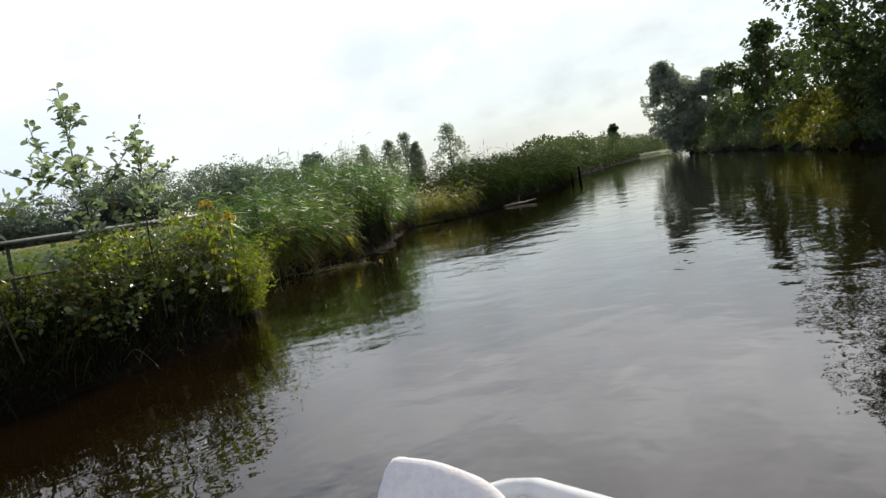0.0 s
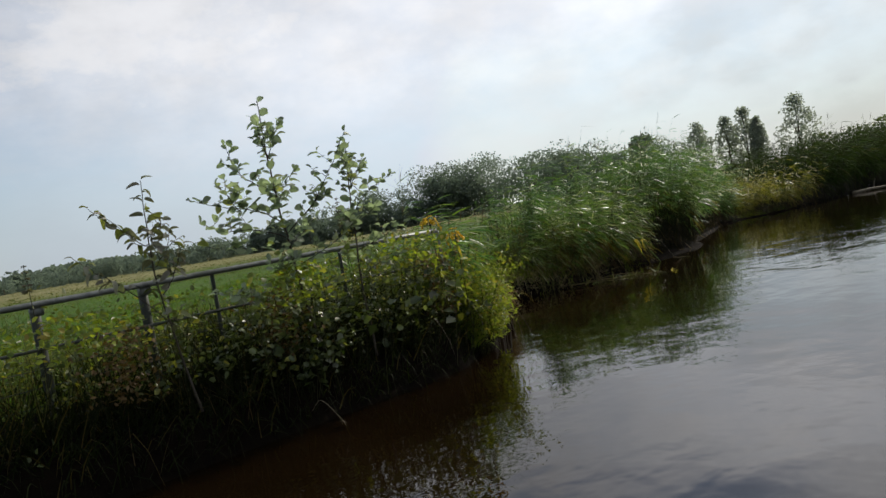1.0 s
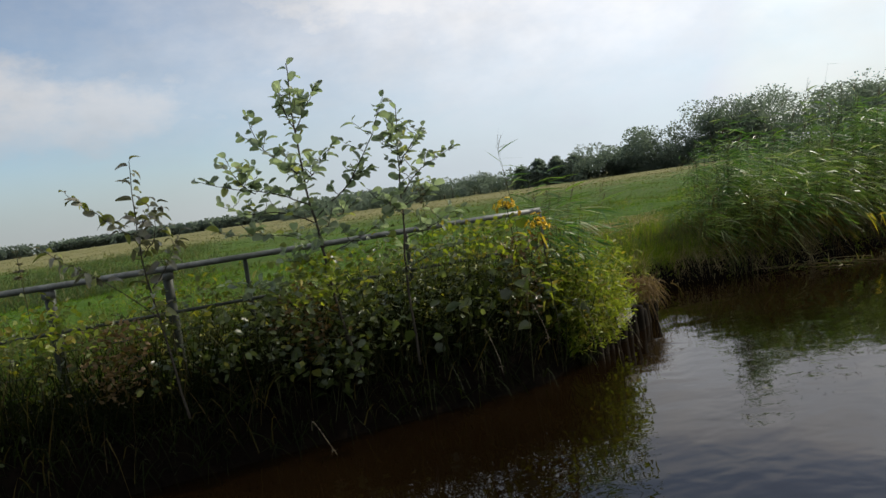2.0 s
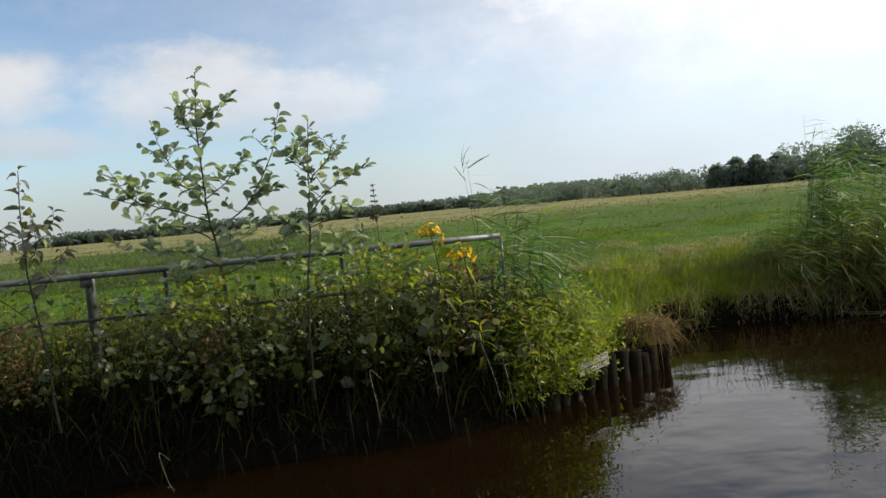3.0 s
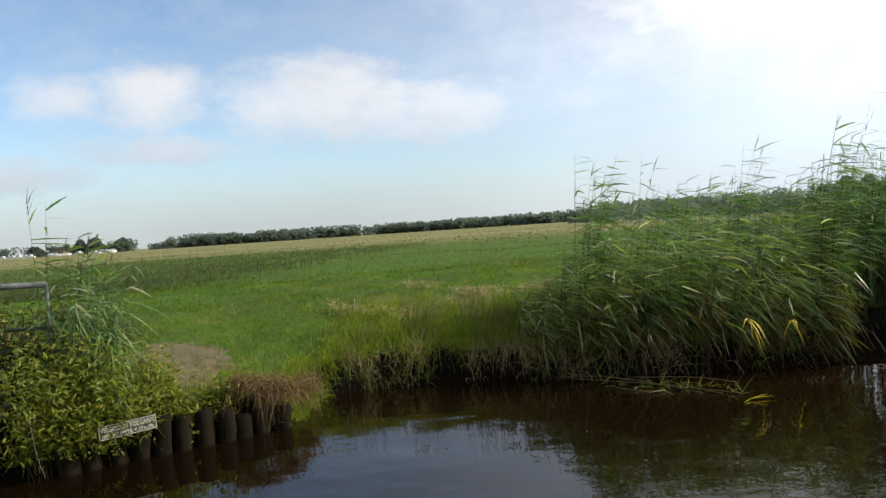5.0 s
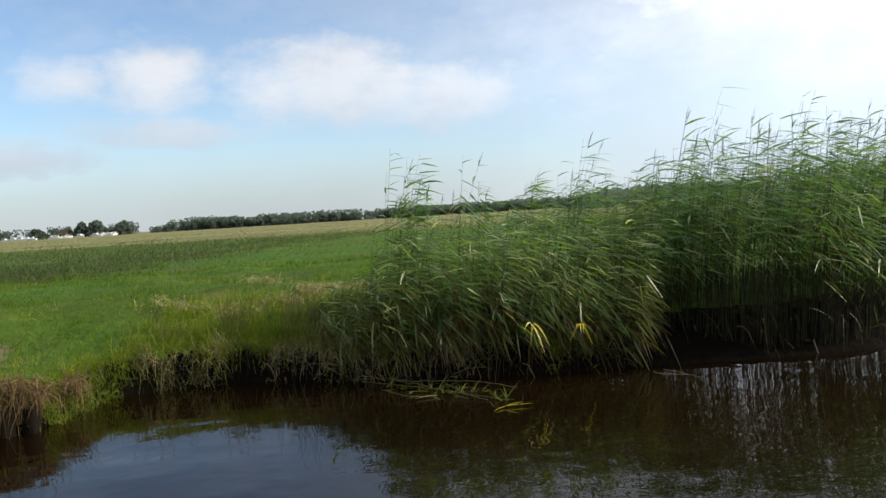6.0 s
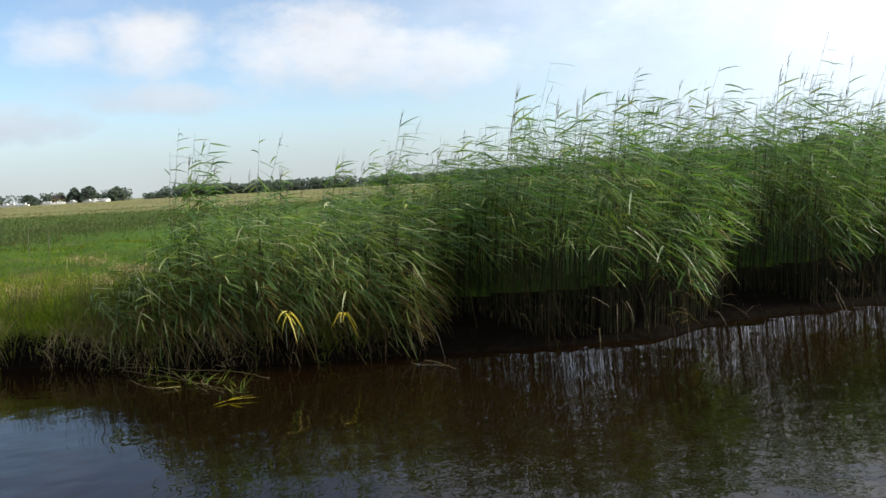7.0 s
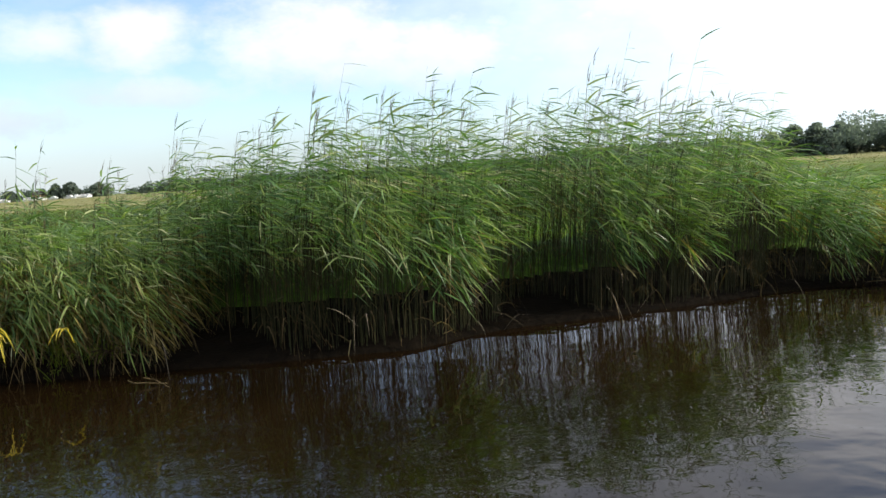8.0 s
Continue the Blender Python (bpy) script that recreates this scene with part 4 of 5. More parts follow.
    part("nettle_leaves", np_mesh("thicket_nettle_leaves", *lv2), M_BUSH, ob)
    st, lv = plants(130, -1.0, 5.8, 0.25, 0.75, lambda x: gate_top(x) + np.where(x < 4.0, 0.05, 0.22) + 0.28 * np.sin(x * 4.1) ** 2, -0.06, 10, 0.050, 0.55, 0.003, 0.62, spread=0.045)
    st3, lv3 = plants(52, 4.3, 6.7, 0.05, 0.5, lambda x: gate_top(x) + 0.26 + 0.14 * np.sin(x * 7), -0.05, 14, 0.060, 0.70, 0.003, 0.66, spread=0.045)
    part("sprout_stems", np_mesh("thicket_sprout_stems", *st3), M_STEM, ob)
    part("sprout_leaves", np_mesh("thicket_sprout_leaves", *lv3), M_SPROUT, ob, "grey-green alder sprouts")
    part("tall_stems", np_mesh("thicket_tall_stems", *st), M_STEM, ob)
    part("tall_leaves", np_mesh("thicket_tall_leaves", *lv), M_WEED, ob, "olive-green weed leaves")
    # weeds and grass growing up behind the bars of the gate
    n = 520
    m = 60
    who = rng.integers(0, m, n)
    x = rng.uniform(-1.0, 6.9, m)[who] + rng.normal(0, 0.10, n)
    B = np.stack([x, 5.50 + 0.75 * rng.uniform(0, 1, n), np.full(n, 0.55)], -1)
    H = rng.uniform(0.30, 0.62, n) * rng.uniform(0.7, 1.1, m)[who]
    L = np.stack([rng.normal(0, 0.18, n), rng.normal(0, 0.18, n), np.ones(n)], -1)
    part("back_stems", np_mesh("thicket_back_stems", *ribbons(B, L, H, 0.005, 0.05, BLADE)), M_STEM, ob)
    i = np.repeat(np.arange(n), 11)
    P = B[i] + L[i] * (H[i] * rng.uniform(0.25, 1.05, len(i)))[:, None] + rng.normal(0, 0.035, (len(i), 3))
    part("back_leaves", np_mesh("thicket_back_leaves", *leaf_cards(P, scatter_dirs(len(i), 0.2), 0.05 * rng.uniform(0.6, 1.3, len(i)), 0.4)), M_WEED, ob, "olive weeds behind the gate")
    n = 690
    x = np.concatenate([rng.normal(5.0, 0.12, n // 3), rng.normal(3.35, 0.2, n // 3), rng.normal(6.1, 0.22, n // 3)])
    P = np.stack([x, rng.normal(4.7, 0.12, len(x)), gate_top(x) + rng.uniform(-0.15, 0.12, len(x))], -1)
    part("yellow_leaves", np_mesh("thicket_yellow", *leaf_cards(P, scatter_dirs(len(x), 0.2), 0.05, 0.6)), M_HERB, ob, "yellowing leaves")


thicket()


def herbs():
    ob = thing("herb_bank", "light green fine-leaved herbs spilling over the piles", "weeds")
    tagged(ob, kind="stuff")
    st, lv = plants(190, 7.02, 7.55, -0.12, 0.40, gate_top, -0.28, 46, 0.052, 0.26, 0.0025, 0.36, spread=0.06)
    st2, lv2 = plants(50, 7.3, 7.95, 0.0, 0.14, gate_top, -0.10, 34, 0.040, 0.4, 0.0025, 0.2, spread=0.05)
    st3, lv3 = plants(50, 7.0, 7.40, -0.10, 0.08, lambda x: 0.64 - 0.25 * (x - 6.6), -0.35, 50, 0.032, 0.36, 0.0025, 0.55, spread=0.05)
    n = 900
    x = rng.uniform(6.85, 7.6, n)
    y = shore(x) + rng.uniform(-0.02, 0.35, n)
    D = np.stack([rng.normal(0.1, 0.4, n), rng.normal(-0.45, 0.35, n), np.ones(n)], -1)
    gr = ribbons(np.stack([x, y, np.maximum(land(x, y), 0.1)], -1), D, rng.uniform(0.2, 0.55, n) * gate_top(x), 0.006, rng.uniform(0.2, 0.8, n), BLADE, 0.06)
    part("grass_blades", np_mesh("herb_grass", *gr), M_LUSH, ob, "long grass among the herbs")
    part("stems", np_mesh("herb_stems", *joined([st, st2, st3])), M_STEM, ob)
    part("leaves", np_mesh("herb_leaves", *joined([lv, lv2, lv3])), M_HERB, ob)
    dk = thing("dock_plant", "withered reddish-brown dock beside the gate", "weeds")
    tagged(dk, kind="stuff")
    pieces = []
    for cx, cy, top_ in ((4.95, 5.12, 1.02), (3.74, 5.08, 0.98), (6.60, 5.15, 1.06)):
        n = 420
        P = np.stack([rng.normal(cx, 0.10, n), rng.normal(cy - 0.10, 0.10, n), rng.uniform(0.50, top_, n)], -1)
        pieces.append(leaf_cards(P, scatter_dirs(n), 0.042, 0.6))
    part("seeds", np_mesh("dock_seeds", *joined(pieces)), M_BROWN, dk)
    wd = thing("tall_weeds", "tall yellow-green weeds around the gate's end", "weeds")
    tagged(wd, kind="stuff")
    st, lv = plants(120, 5.7, 7.25, 0.10, 0.75, lambda x: gate_top(x) + 0.22, -0.02, 18, 0.044, 0.35, 0.003, 0.58, spread=0.05)
    part("stems", np_mesh("weed_stems", *st), M_STEM, wd)
    part("leaves", np_mesh("weed_leaves", *lv), M_WEED, wd)


herbs()


# ---- young alders ----
def leaf_mesh(name, length=1.0, width=0.86, curl=0.12):
    """A rounded alder leaf with a stalk and a notched tip; length runs along y."""
    rows = ((0.0, 0.02), (0.14, 0.02), (0.22, 0.26), (0.42, 0.44), (0.66, 0.50), (0.86, 0.38), (0.97, 0.16))
    V, F = [], []
    for y_, w in rows:
        for s in (-1, 0, 1):
            V.append((s * w * width, y_ * length, abs(s) * w * 0.32 - curl * (y_ - 0.2) ** 2 * 1.6))
    for r in range(len(rows) - 1):
        for c in range(2):
            a = r * 3 + c
            F.append((a, a + 1, a + 4, a + 3))
    return np_mesh(name, V, F)


ALDER_LEAVES = [leaf_mesh("leaf", 1.0, 0.72, 0.14), leaf_mesh("leaf", 1.0, 0.60, 0.38), leaf_mesh("leaf", 1.0, 0.66, -0.15)]
WILTED_LEAVES = [leaf_mesh("leaf", 1.0, 0.58, 0.5), leaf_mesh("leaf", 1.0, 0.46, 0.8)]


def young_alder(label, stems, spacing, size, meshes, mat, hang=0.0, seed=1, fork=0.17):
    """A slender young tree: each stem and twig a tube, each leaf a part."""
    r2 = np.random.default_rng(seed)
    first = stems[0][1][0]
    t = thing("alder_sapling", label, "sapling", "young alders", at=first)
    org = np.array(first)
    twigs = []
    for r, pts, start in stems:
        ln = spline(pts, 8)
        for f in np.arange(max(start, 0.25), 0.95, fork):
            p = ln[int(f * (len(ln) - 1))]
            a, L = r2.uniform(0, 6.28), r2.uniform(0.06, 0.16) * (1.2 - 0.6 * f)
            q = p + np.array((math.cos(a) * L, math.sin(a) * L * 0.8, L * r2.uniform(0.4, 1.1)))
            twigs.append((0.0026, [tuple(p), tuple((p + q) / 2 + np.array((0, 0, -0.008))), tuple(q)], 0.35))
    for k, (r, pts, start) in enumerate(stems + twigs):
        line = spline(pts, 8) - org
        line += np.cumsum(r2.normal(0, 0.0025, line.shape), 0)
        rad = np.linspace(r, max(0.0016, r * 0.25), len(line))
        part("stem" if r > 0.007 else "twig", np_mesh("stem", *tube(line, rad, 6)), M_BARK, t)
        step = np.linalg.norm(np.diff(line, axis=0), axis=1)
        dist = np.concatenate([[0], np.cumsum(step)])
        s, turn = dist[-1] * start, r2.uniform(0, 6.28)
        while s < dist[-1] + 0.01:
            p = np.array([np.interp(s, dist, line[:, c]) for c in range(3)])
            tip = s > dist[-1] - 0.03
            i = min(len(line) - 2, np.searchsorted(dist, s))
            ahead = unit(line[i + 1] - line[i])
            turn += 2.4
            out = np.array((math.cos(turn) + 0.25, math.sin(turn) * 0.8, 0.15)) + ahead * (1.4 if tip else 0.5) - UP * hang
            way = Vector(unit(out + r2.normal(0, 0.25, 3)))
            m = way.to_track_quat("Y", "Z").to_matrix().to_4x4() @ pose(0, 0, 0, 0, r2.normal(0, 35), 0)
            L = size * r2.uniform(0.65, 1.2) * (0.75 if tip else 1.0)
            ob = part("leaf", meshes[r2.integers(len(meshes))], mat, t)
            ob.matrix_local = Matrix.Translation(p) @ m @ Matrix.Scale(L, 4)
            s += spacing * r2.uniform(0.6, 1.4)


for ms, mt in ((ALDER_LEAVES, M_ALDER), (WILTED_LEAVES, M_WILTED)):
    for me_ in ms:
        me_.materials.append(mt)

young_alder("slender young alder with round green leaves above the gate", [
    (0.013, [(5.22, 4.80, 0.35), (5.14, 4.86, 0.78), (5.10, 4.9, 1.26), (5.06, 4.9, 1.59), (5.04, 4.92, 2.06), (5.055, 4.95, 2.46)], 0.42),
    (0.005, [(5.06, 4.9, 1.52), (4.85, 4.82, 1.61), (4.59, 4.85, 1.67), (4.38, 4.9, 1.76)], 0.2),
    (0.005, [(5.07, 4.9, 1.40), (4.88, 5.02, 1.50), (4.70, 5.08, 1.52), (4.52, 5.1, 1.60)], 0.2),
    (0.005, [(5.06, 4.9, 1.72), (4.90, 4.95, 1.85), (4.82, 5.0, 1.94), (4.75, 5.02, 2.14)], 0.2),
    (0.004, [(5.05, 4.9, 2.0), (4.99, 4.86, 2.13), (4.96, 4.82, 2.27)], 0.2),
    (0.004, [(5.05, 4.92, 2.02), (5.12, 4.96, 2.16), (5.24, 5.0, 2.31)], 0.2),
    (0.004, [(5.06, 4.9, 1.66), (5.18, 5.0, 1.76), (5.24, 5.05, 1.86)], 0.1),
    (0.004, [(5.06, 4.9, 1.60), (4.98, 4.75, 1.72), (4.90, 4.66, 1.76)], 0.1),
    (0.006, [(5.08, 4.9, 1.42), (5.31, 4.84, 1.61), (5.45, 4.76, 1.85), (5.55, 4.6, 2.12)], 0.25),
    (0.004, [(5.31, 4.84, 1.61), (5.42, 4.9, 1.66), (5.52, 4.92, 1.70)], 0.1),
    (0.004, [(5.09, 4.88, 1.34), (5.25, 4.98, 1.40), (5.40, 5.05, 1.50)], 0.1),
    (0.004, [(5.12, 4.86, 1.10), (4.95, 4.75, 1.16), (4.80, 4.7, 1.18)], 0.2),
    (0.005, [(5.11, 4.88, 1.22), (4.90, 4.92, 1.32), (4.68, 4.95, 1.36), (4.46, 4.96, 1.40)], 0.25),
    (0.004, [(4.72, 4.86, 1.64), (4.62, 4.80, 1.72), (4.52, 4.78, 1.84)], 0.2),
    (0.004, [(5.12, 4.86, 1.18), (5.32, 4.80, 1.26), (5.50, 4.76, 1.36), (5.62, 4.74, 1.44)], 0.2),
    (0.005, [(5.15, 4.86, 0.75), (4.95, 4.92, 0.92), (4.70, 4.95, 1.02), (4.45, 4.95, 1.08)], 0.25),
], 0.036, 0.084, ALDER_LEAVES, M_ALDER, 0.15, 3, 0.125)
young_alder("second young alder with spreading leafy twigs", [
    (0.010, [(5.60, 4.75, 0.35), (5.61, 4.8, 0.87), (5.68, 4.84, 1.39), (5.71, 4.85, 1.68), (5.745, 4.84, 2.08)], 0.55),
    (0.005, [(5.69, 4.84, 1.50), (5.80, 4.82, 1.62), (5.92, 4.8, 1.70), (6.11, 4.78, 1.79)], 0.15),
    (0.004, [(5.71, 4.85, 1.70), (5.66, 4.8, 1.83), (5.60, 4.76, 1.95)], 0.2),
    (0.004, [(5.71, 4.85, 1.72), (5.82, 4.9, 1.84), (5.93, 4.95, 1.96)], 0.2),
    (0.004, [(5.68, 4.84, 1.42), (5.86, 4.9, 1.48), (6.0, 4.95, 1.55)], 0.15),
    (0.004, [(5.68, 4.84, 1.36), (5.55, 4.75, 1.44), (5.45, 4.7, 1.52)], 0.15),
    (0.004, [(5.66, 4.82, 1.20), (5.85, 4.7, 1.26), (6.02, 4.62, 1.34)], 0.15),
    (0.004, [(5.61, 4.80, 1.00), (5.80, 4.74, 1.07), (5.98, 4.68, 1.10)], 0.2),
], 0.036, 0.080, ALDER_LEAVES, M_ALDER, 0.15, 4, 0.125)
young_alder("thin young alder with wilted reddish drooping leaves", [
    (0.009, [(4.10, 4.72, 0.35), (4.05, 4.78, 0.79), (4.01, 4.8, 1.21), (3.99, 4.8, 1.56), (3.995, 4.8, 1.94)], 0.35),
    (0.004, [(3.99, 4.8, 1.50), (3.92, 4.76, 1.50), (3.82, 4.74, 1.58), (3.70, 4.72, 1.70)], 0.3),
    (0.004, [(3.99, 4.8, 1.54), (4.07, 4.84, 1.57), (4.17, 4.9, 1.64)], 0.3),
    (0.004, [(4.0, 4.8, 1.34), (4.06, 4.74, 1.45), (4.08, 4.7, 1.55)], 0.3),
    (0.004, [(4.05, 4.8, 0.95), (3.82, 4.75, 1.18), (3.60, 4.72, 1.36), (3.46, 4.7, 1.48)], 0.5),
    (0.004, [(4.02, 4.8, 1.15), (4.14, 4.82, 1.30), (4.24, 4.85, 1.46)], 0.4),
], 0.028, 0.080, WILTED_LEAVES, M_WILTED, 0.45, 5, 0.3)


# ---- flowers and single stalks ----
def ragwort(x, y, top, heads, seed):
    r2 = np.random.default_rng(seed)
    base = np.array((x + 0.10, y + 0.08, 0.38))
    f = thing("ragwort", "ragwort in bloom with bright yellow flower heads", "flower", "yellow flowers", at=base)
    line = spline([(0, 0, 0), (-0.03, -0.02, (top - 0.38) * 0.5), (-0.10, -0.08, top - 0.41)], 8)
    part("stem", np_mesh("stem", *tube(line, np.linspace(0.005, 0.003, len(line)), 6)), M_STEM, f)
    n = 26
    i = r2.integers(4, len(line) - 2, n)
    part("leaves", np_mesh("leaves", *ribbons(line[i], scatter_dirs(n, 0.4), 0.11, 0.022, 0.5)), M_HERB, f)
    tip = line[-1]
    for k in range(heads):
        a = k * 2.4
        rr = 0.022 * math.sqrt(k + 0.4)
        c = tip + np.array((rr * math.cos(a), rr * math.sin(a) * 0.8, 0.05 - rr * 1.0 + r2.normal(0, 0.022)))
        pet = 9
        b = np.linspace(0, 2 * np.pi, pet, endpoint=False)
        nz = unit(c - tip + np.array((0, -0.03, 0.05)) + r2.normal(0, 0.03, 3))
        ex = unit(np.cross(nz, (0.3, 0.2, 1.0)))
        D = np.cos(b)[:, None] * ex + np.sin(b)[:, None] * np.cross(nz, ex) + 0.25 * nz
        hd = joined([ribbons(np.tile(c, (pet, 1)), D, 0.022, 0.012, 0.3, np.array((0.6, 1.0, 0.9, 0.4))), tube([c - UP * 0.004, c + UP * 0.004], [0.006, 0.005], 8)])
        ob = part("flower_head", np_mesh("flower_head", *hd), M_PETAL, f)
        part("flower_stalk", np_mesh("flower_stalk", *tube([tip - UP * 0.05, c - UP * 0.003], 0.0012, 4)), M_STEM, ob, "thin green stalk")


ragwort(6.42, 4.78, 1.37, 20, 11)
ragwort(6.60, 4.68, 1.22, 18, 12)


M_SEED = foliage("grey_seed_whorl", (0.08, 0.07, 0.06), (0.16, 0.15, 0.12), None, 0.0, 0.3, 0.7, 0.1)


def seed_stalk(x, y, top, label, whorls=7):
    s = thing("seed_stalk", label, "weed", at=(x, y, 0.45))
    line = spline([(0, 0, 0), (0.01, 0, (top - 0.45) * 0.5), (0, 0, top - 0.45)], 8)
    part("stem", np_mesh("stem", *tube(line, np.linspace(0.004, 0.002, len(line)), 5)), M_STEM, s)
    for k in range(whorls):
        n = 11
        c = np.tile(np.array((0, 0, (top - 0.45) - 0.01 - k * 0.040)), (n, 1))
        part("whorl", np_mesh("whorl", *leaf_cards(c, scatter_dirs(n, 0.1) * np.array([1, 1, 0.35]), 0.022 + 0.005 * k, 0.45)), M_SEED, s)


seed_stalk(6.13, 5.68, 1.69, "dry dark seed stalk standing above the gate")
seed_stalk(3.3, 5.1, 1.5, "dry brown seed stalk at the gate post", 5)


def hanging_stalks():
    pts = ((5.95, 4.38, 0.52, 0.25), (6.3, 4.35, 0.62, 0.22), (6.62, 4.4, 0.60, 0.30), (6.95, 4.55, 0.52, 0.42), (6.74, 4.44, 0.56, 0.40), (4.75, 4.3, 0.22, 0.15), (7.15, 4.72, 0.42, 0.3))
    for x, y, z, L in pts:
        s = thing("dry_stalk", "thin bleached dry stalk hanging over the bank", "stalk", "dry stalks", at=(x, y, z))
        a = L * rng.uniform(-0.1, 0.6)
        line = spline([(0.10 - a, 0.16, -0.05), (0, 0, 0.04), (a * 0.6, -0.10, -L * 0.5), (a, -0.12, -L)], 6)
        part("stem", np_mesh("stem", *tube(line, np.linspace(0.0018, 0.0010, len(line)), 5)), M_PALE, s)
        D = np.stack([rng.normal(0, 1, 5), rng.normal(-0.3, 0.5, 5), rng.normal(-0.6, 0.5, 5)], -1)
        part("twigs", np_mesh("twigs", *ribbons(np.tile(line[-4], (5, 1)), D, 0.03, 0.002, 0.3, BLADE)), M_PALE, s)


hanging_stalks()


def dry_tussock(x, y, z, r):
    n = int(4800 * r)
    a = rng.normal(0, 1, (n, 2)) * r
    P = np.stack([x + a[:, 0], y + a[:, 1], z + rng.uniform(-0.03, 0.06, n)], -1)
    D = np.stack([rng.normal(0.1, 1.0, n), rng.normal(-0.4, 1.0, n), rng.normal(0.35, 0.8, n)], -1)
    ob = part("dry_tussock", np_mesh("dry_tussock", *ribbons(P, D, rng.uniform(0.07, 0.24, n), 0.006, rng.uniform(0.1, 1.2, n), BLADE)), M_TUSSOCK)
    tagged(ob, "brown withered grass tussock hanging over the piles", "grass", kind="stuff")


for tx, ty, tz, tr_ in ((8.10, 5.88, 0.37, 0.06), (8.27, 5.94, 0.34, 0.085), (8.40, 6.02, 0.27, 0.05), (8.46, 6.4, 0.25, 0.05)):
    dry_tussock(tx, ty, tz, tr_)


# ---- single reeds that stand out ----
def reed_stalk_model(h, seed):
    r2 = np.random.default_rng(seed)
    s = thing("reed_stalk", "tall single reed with wind-swept leaves and dark plume", "reed", "tall reed stalks")
    line = spline([(0, 0, 0), (0.02, 0, h * 0.5), (0.13, 0, h)], 8)
    part("stem", np_mesh("stem", *tube(line, np.linspace(0.005, 0.0018, len(line)), 5)), M_REED_STEM, s)
    for k in range(8):
        f = 0.32 + 0.62 * k / 7
        p = np.array([np.interp(f, np.linspace(0, 1, len(line)), line[:, c]) for c in range(3)])
        a = (0.25 if k % 2 else -0.25) + r2.normal(0, 0.3)
        D = np.array([[math.cos(a), math.sin(a), 0.30 + 0.4 * f + r2.normal(0, 0.12)]])
        part("leaf", np_mesh("leaf", *ribbons(p[None], D, (0.42 - 0.18 * f) * r2.uniform(0.8, 1.1), 0.021, 0.45 - 0.3 * f, LEAF, 0.1)), M_REED, s)
    n = 8
    P = np.tile(line[-1], (n, 1)) - UP * r2.uniform(-0.02, 0.10, n)[:, None]
    D = np.stack([r2.normal(0.22, 0.10, n), r2.normal(0, 0.10, n), np.ones(n)], -1)
    part("plume", np_mesh("plume", *ribbons(P, D, r2.uniform(0.08, 0.15, n), 0.004, 0.1, BLADE, 0.1)), M_PLUME, s, "narrow brown plume")
    return s


MODELS = [reed_stalk_model(1.6, 21 + k) for k in range(4)]
MODEL_H = 1.6 + 0.19
SPOTS = [(11.02, 7.69, 1.93), (11.12, 7.8, 1.80), (10.95, 7.6, 1.72), (11.5, 8.0, 1.74), (11.8, 8.2, 1.78), (12.62, 8.6, 1.86), (12.75, 8.74, 1.92), (12.45, 8.5, 1.78),
         (14.0, 9.33, 2.62), (14.9, 9.2, 2.52), (15.5, 9.4, 2.50), (17.1, 9.5, 2.66), (17.4, 9.6, 2.56), (18.0, 9.7, 2.45), (16.2, 9.3, 2.42),
         (6.85, 5.75, 1.62), (7.0, 5.85, 1.66), (7.14, 5.8, 1.50), (7.25, 5.9, 1.42), (7.05, 5.65, 1.36)]
for k in range(16):
    qx = 13.6 + 0.37 * k + rng.uniform(-0.1, 0.1)
    SPOTS.append((qx, float(shore(qx)) + rng.uniform(0.6, 2.2), float(reed_top(qx)) + rng.uniform(-0.08, 0.10)))
for k in range(10):
    qx = 24 + 3.0 * k + rng.uniform(-1, 1)
    SPOTS.append((qx, float(shore(qx)) + rng.uniform(0.8, 2.2), 2.55 + rng.uniform(-0.1, 0.2)))
for k, (sx, sy, top_) in enumerate(SPOTS):
    base = float(land(sx, sy)) - 0.03
    sc = (top_ - base) / MODEL_H
    src = MODELS[k % 4]
    m = pose(sx, sy, base, 0, rng.normal(0, 3), rng.normal(0, 22))
    if k < 4:
        ob = src
        ob.matrix_world = m
    else:
        ob = copy_thing(src, m)
    ob.scale = (sc, sc, sc)


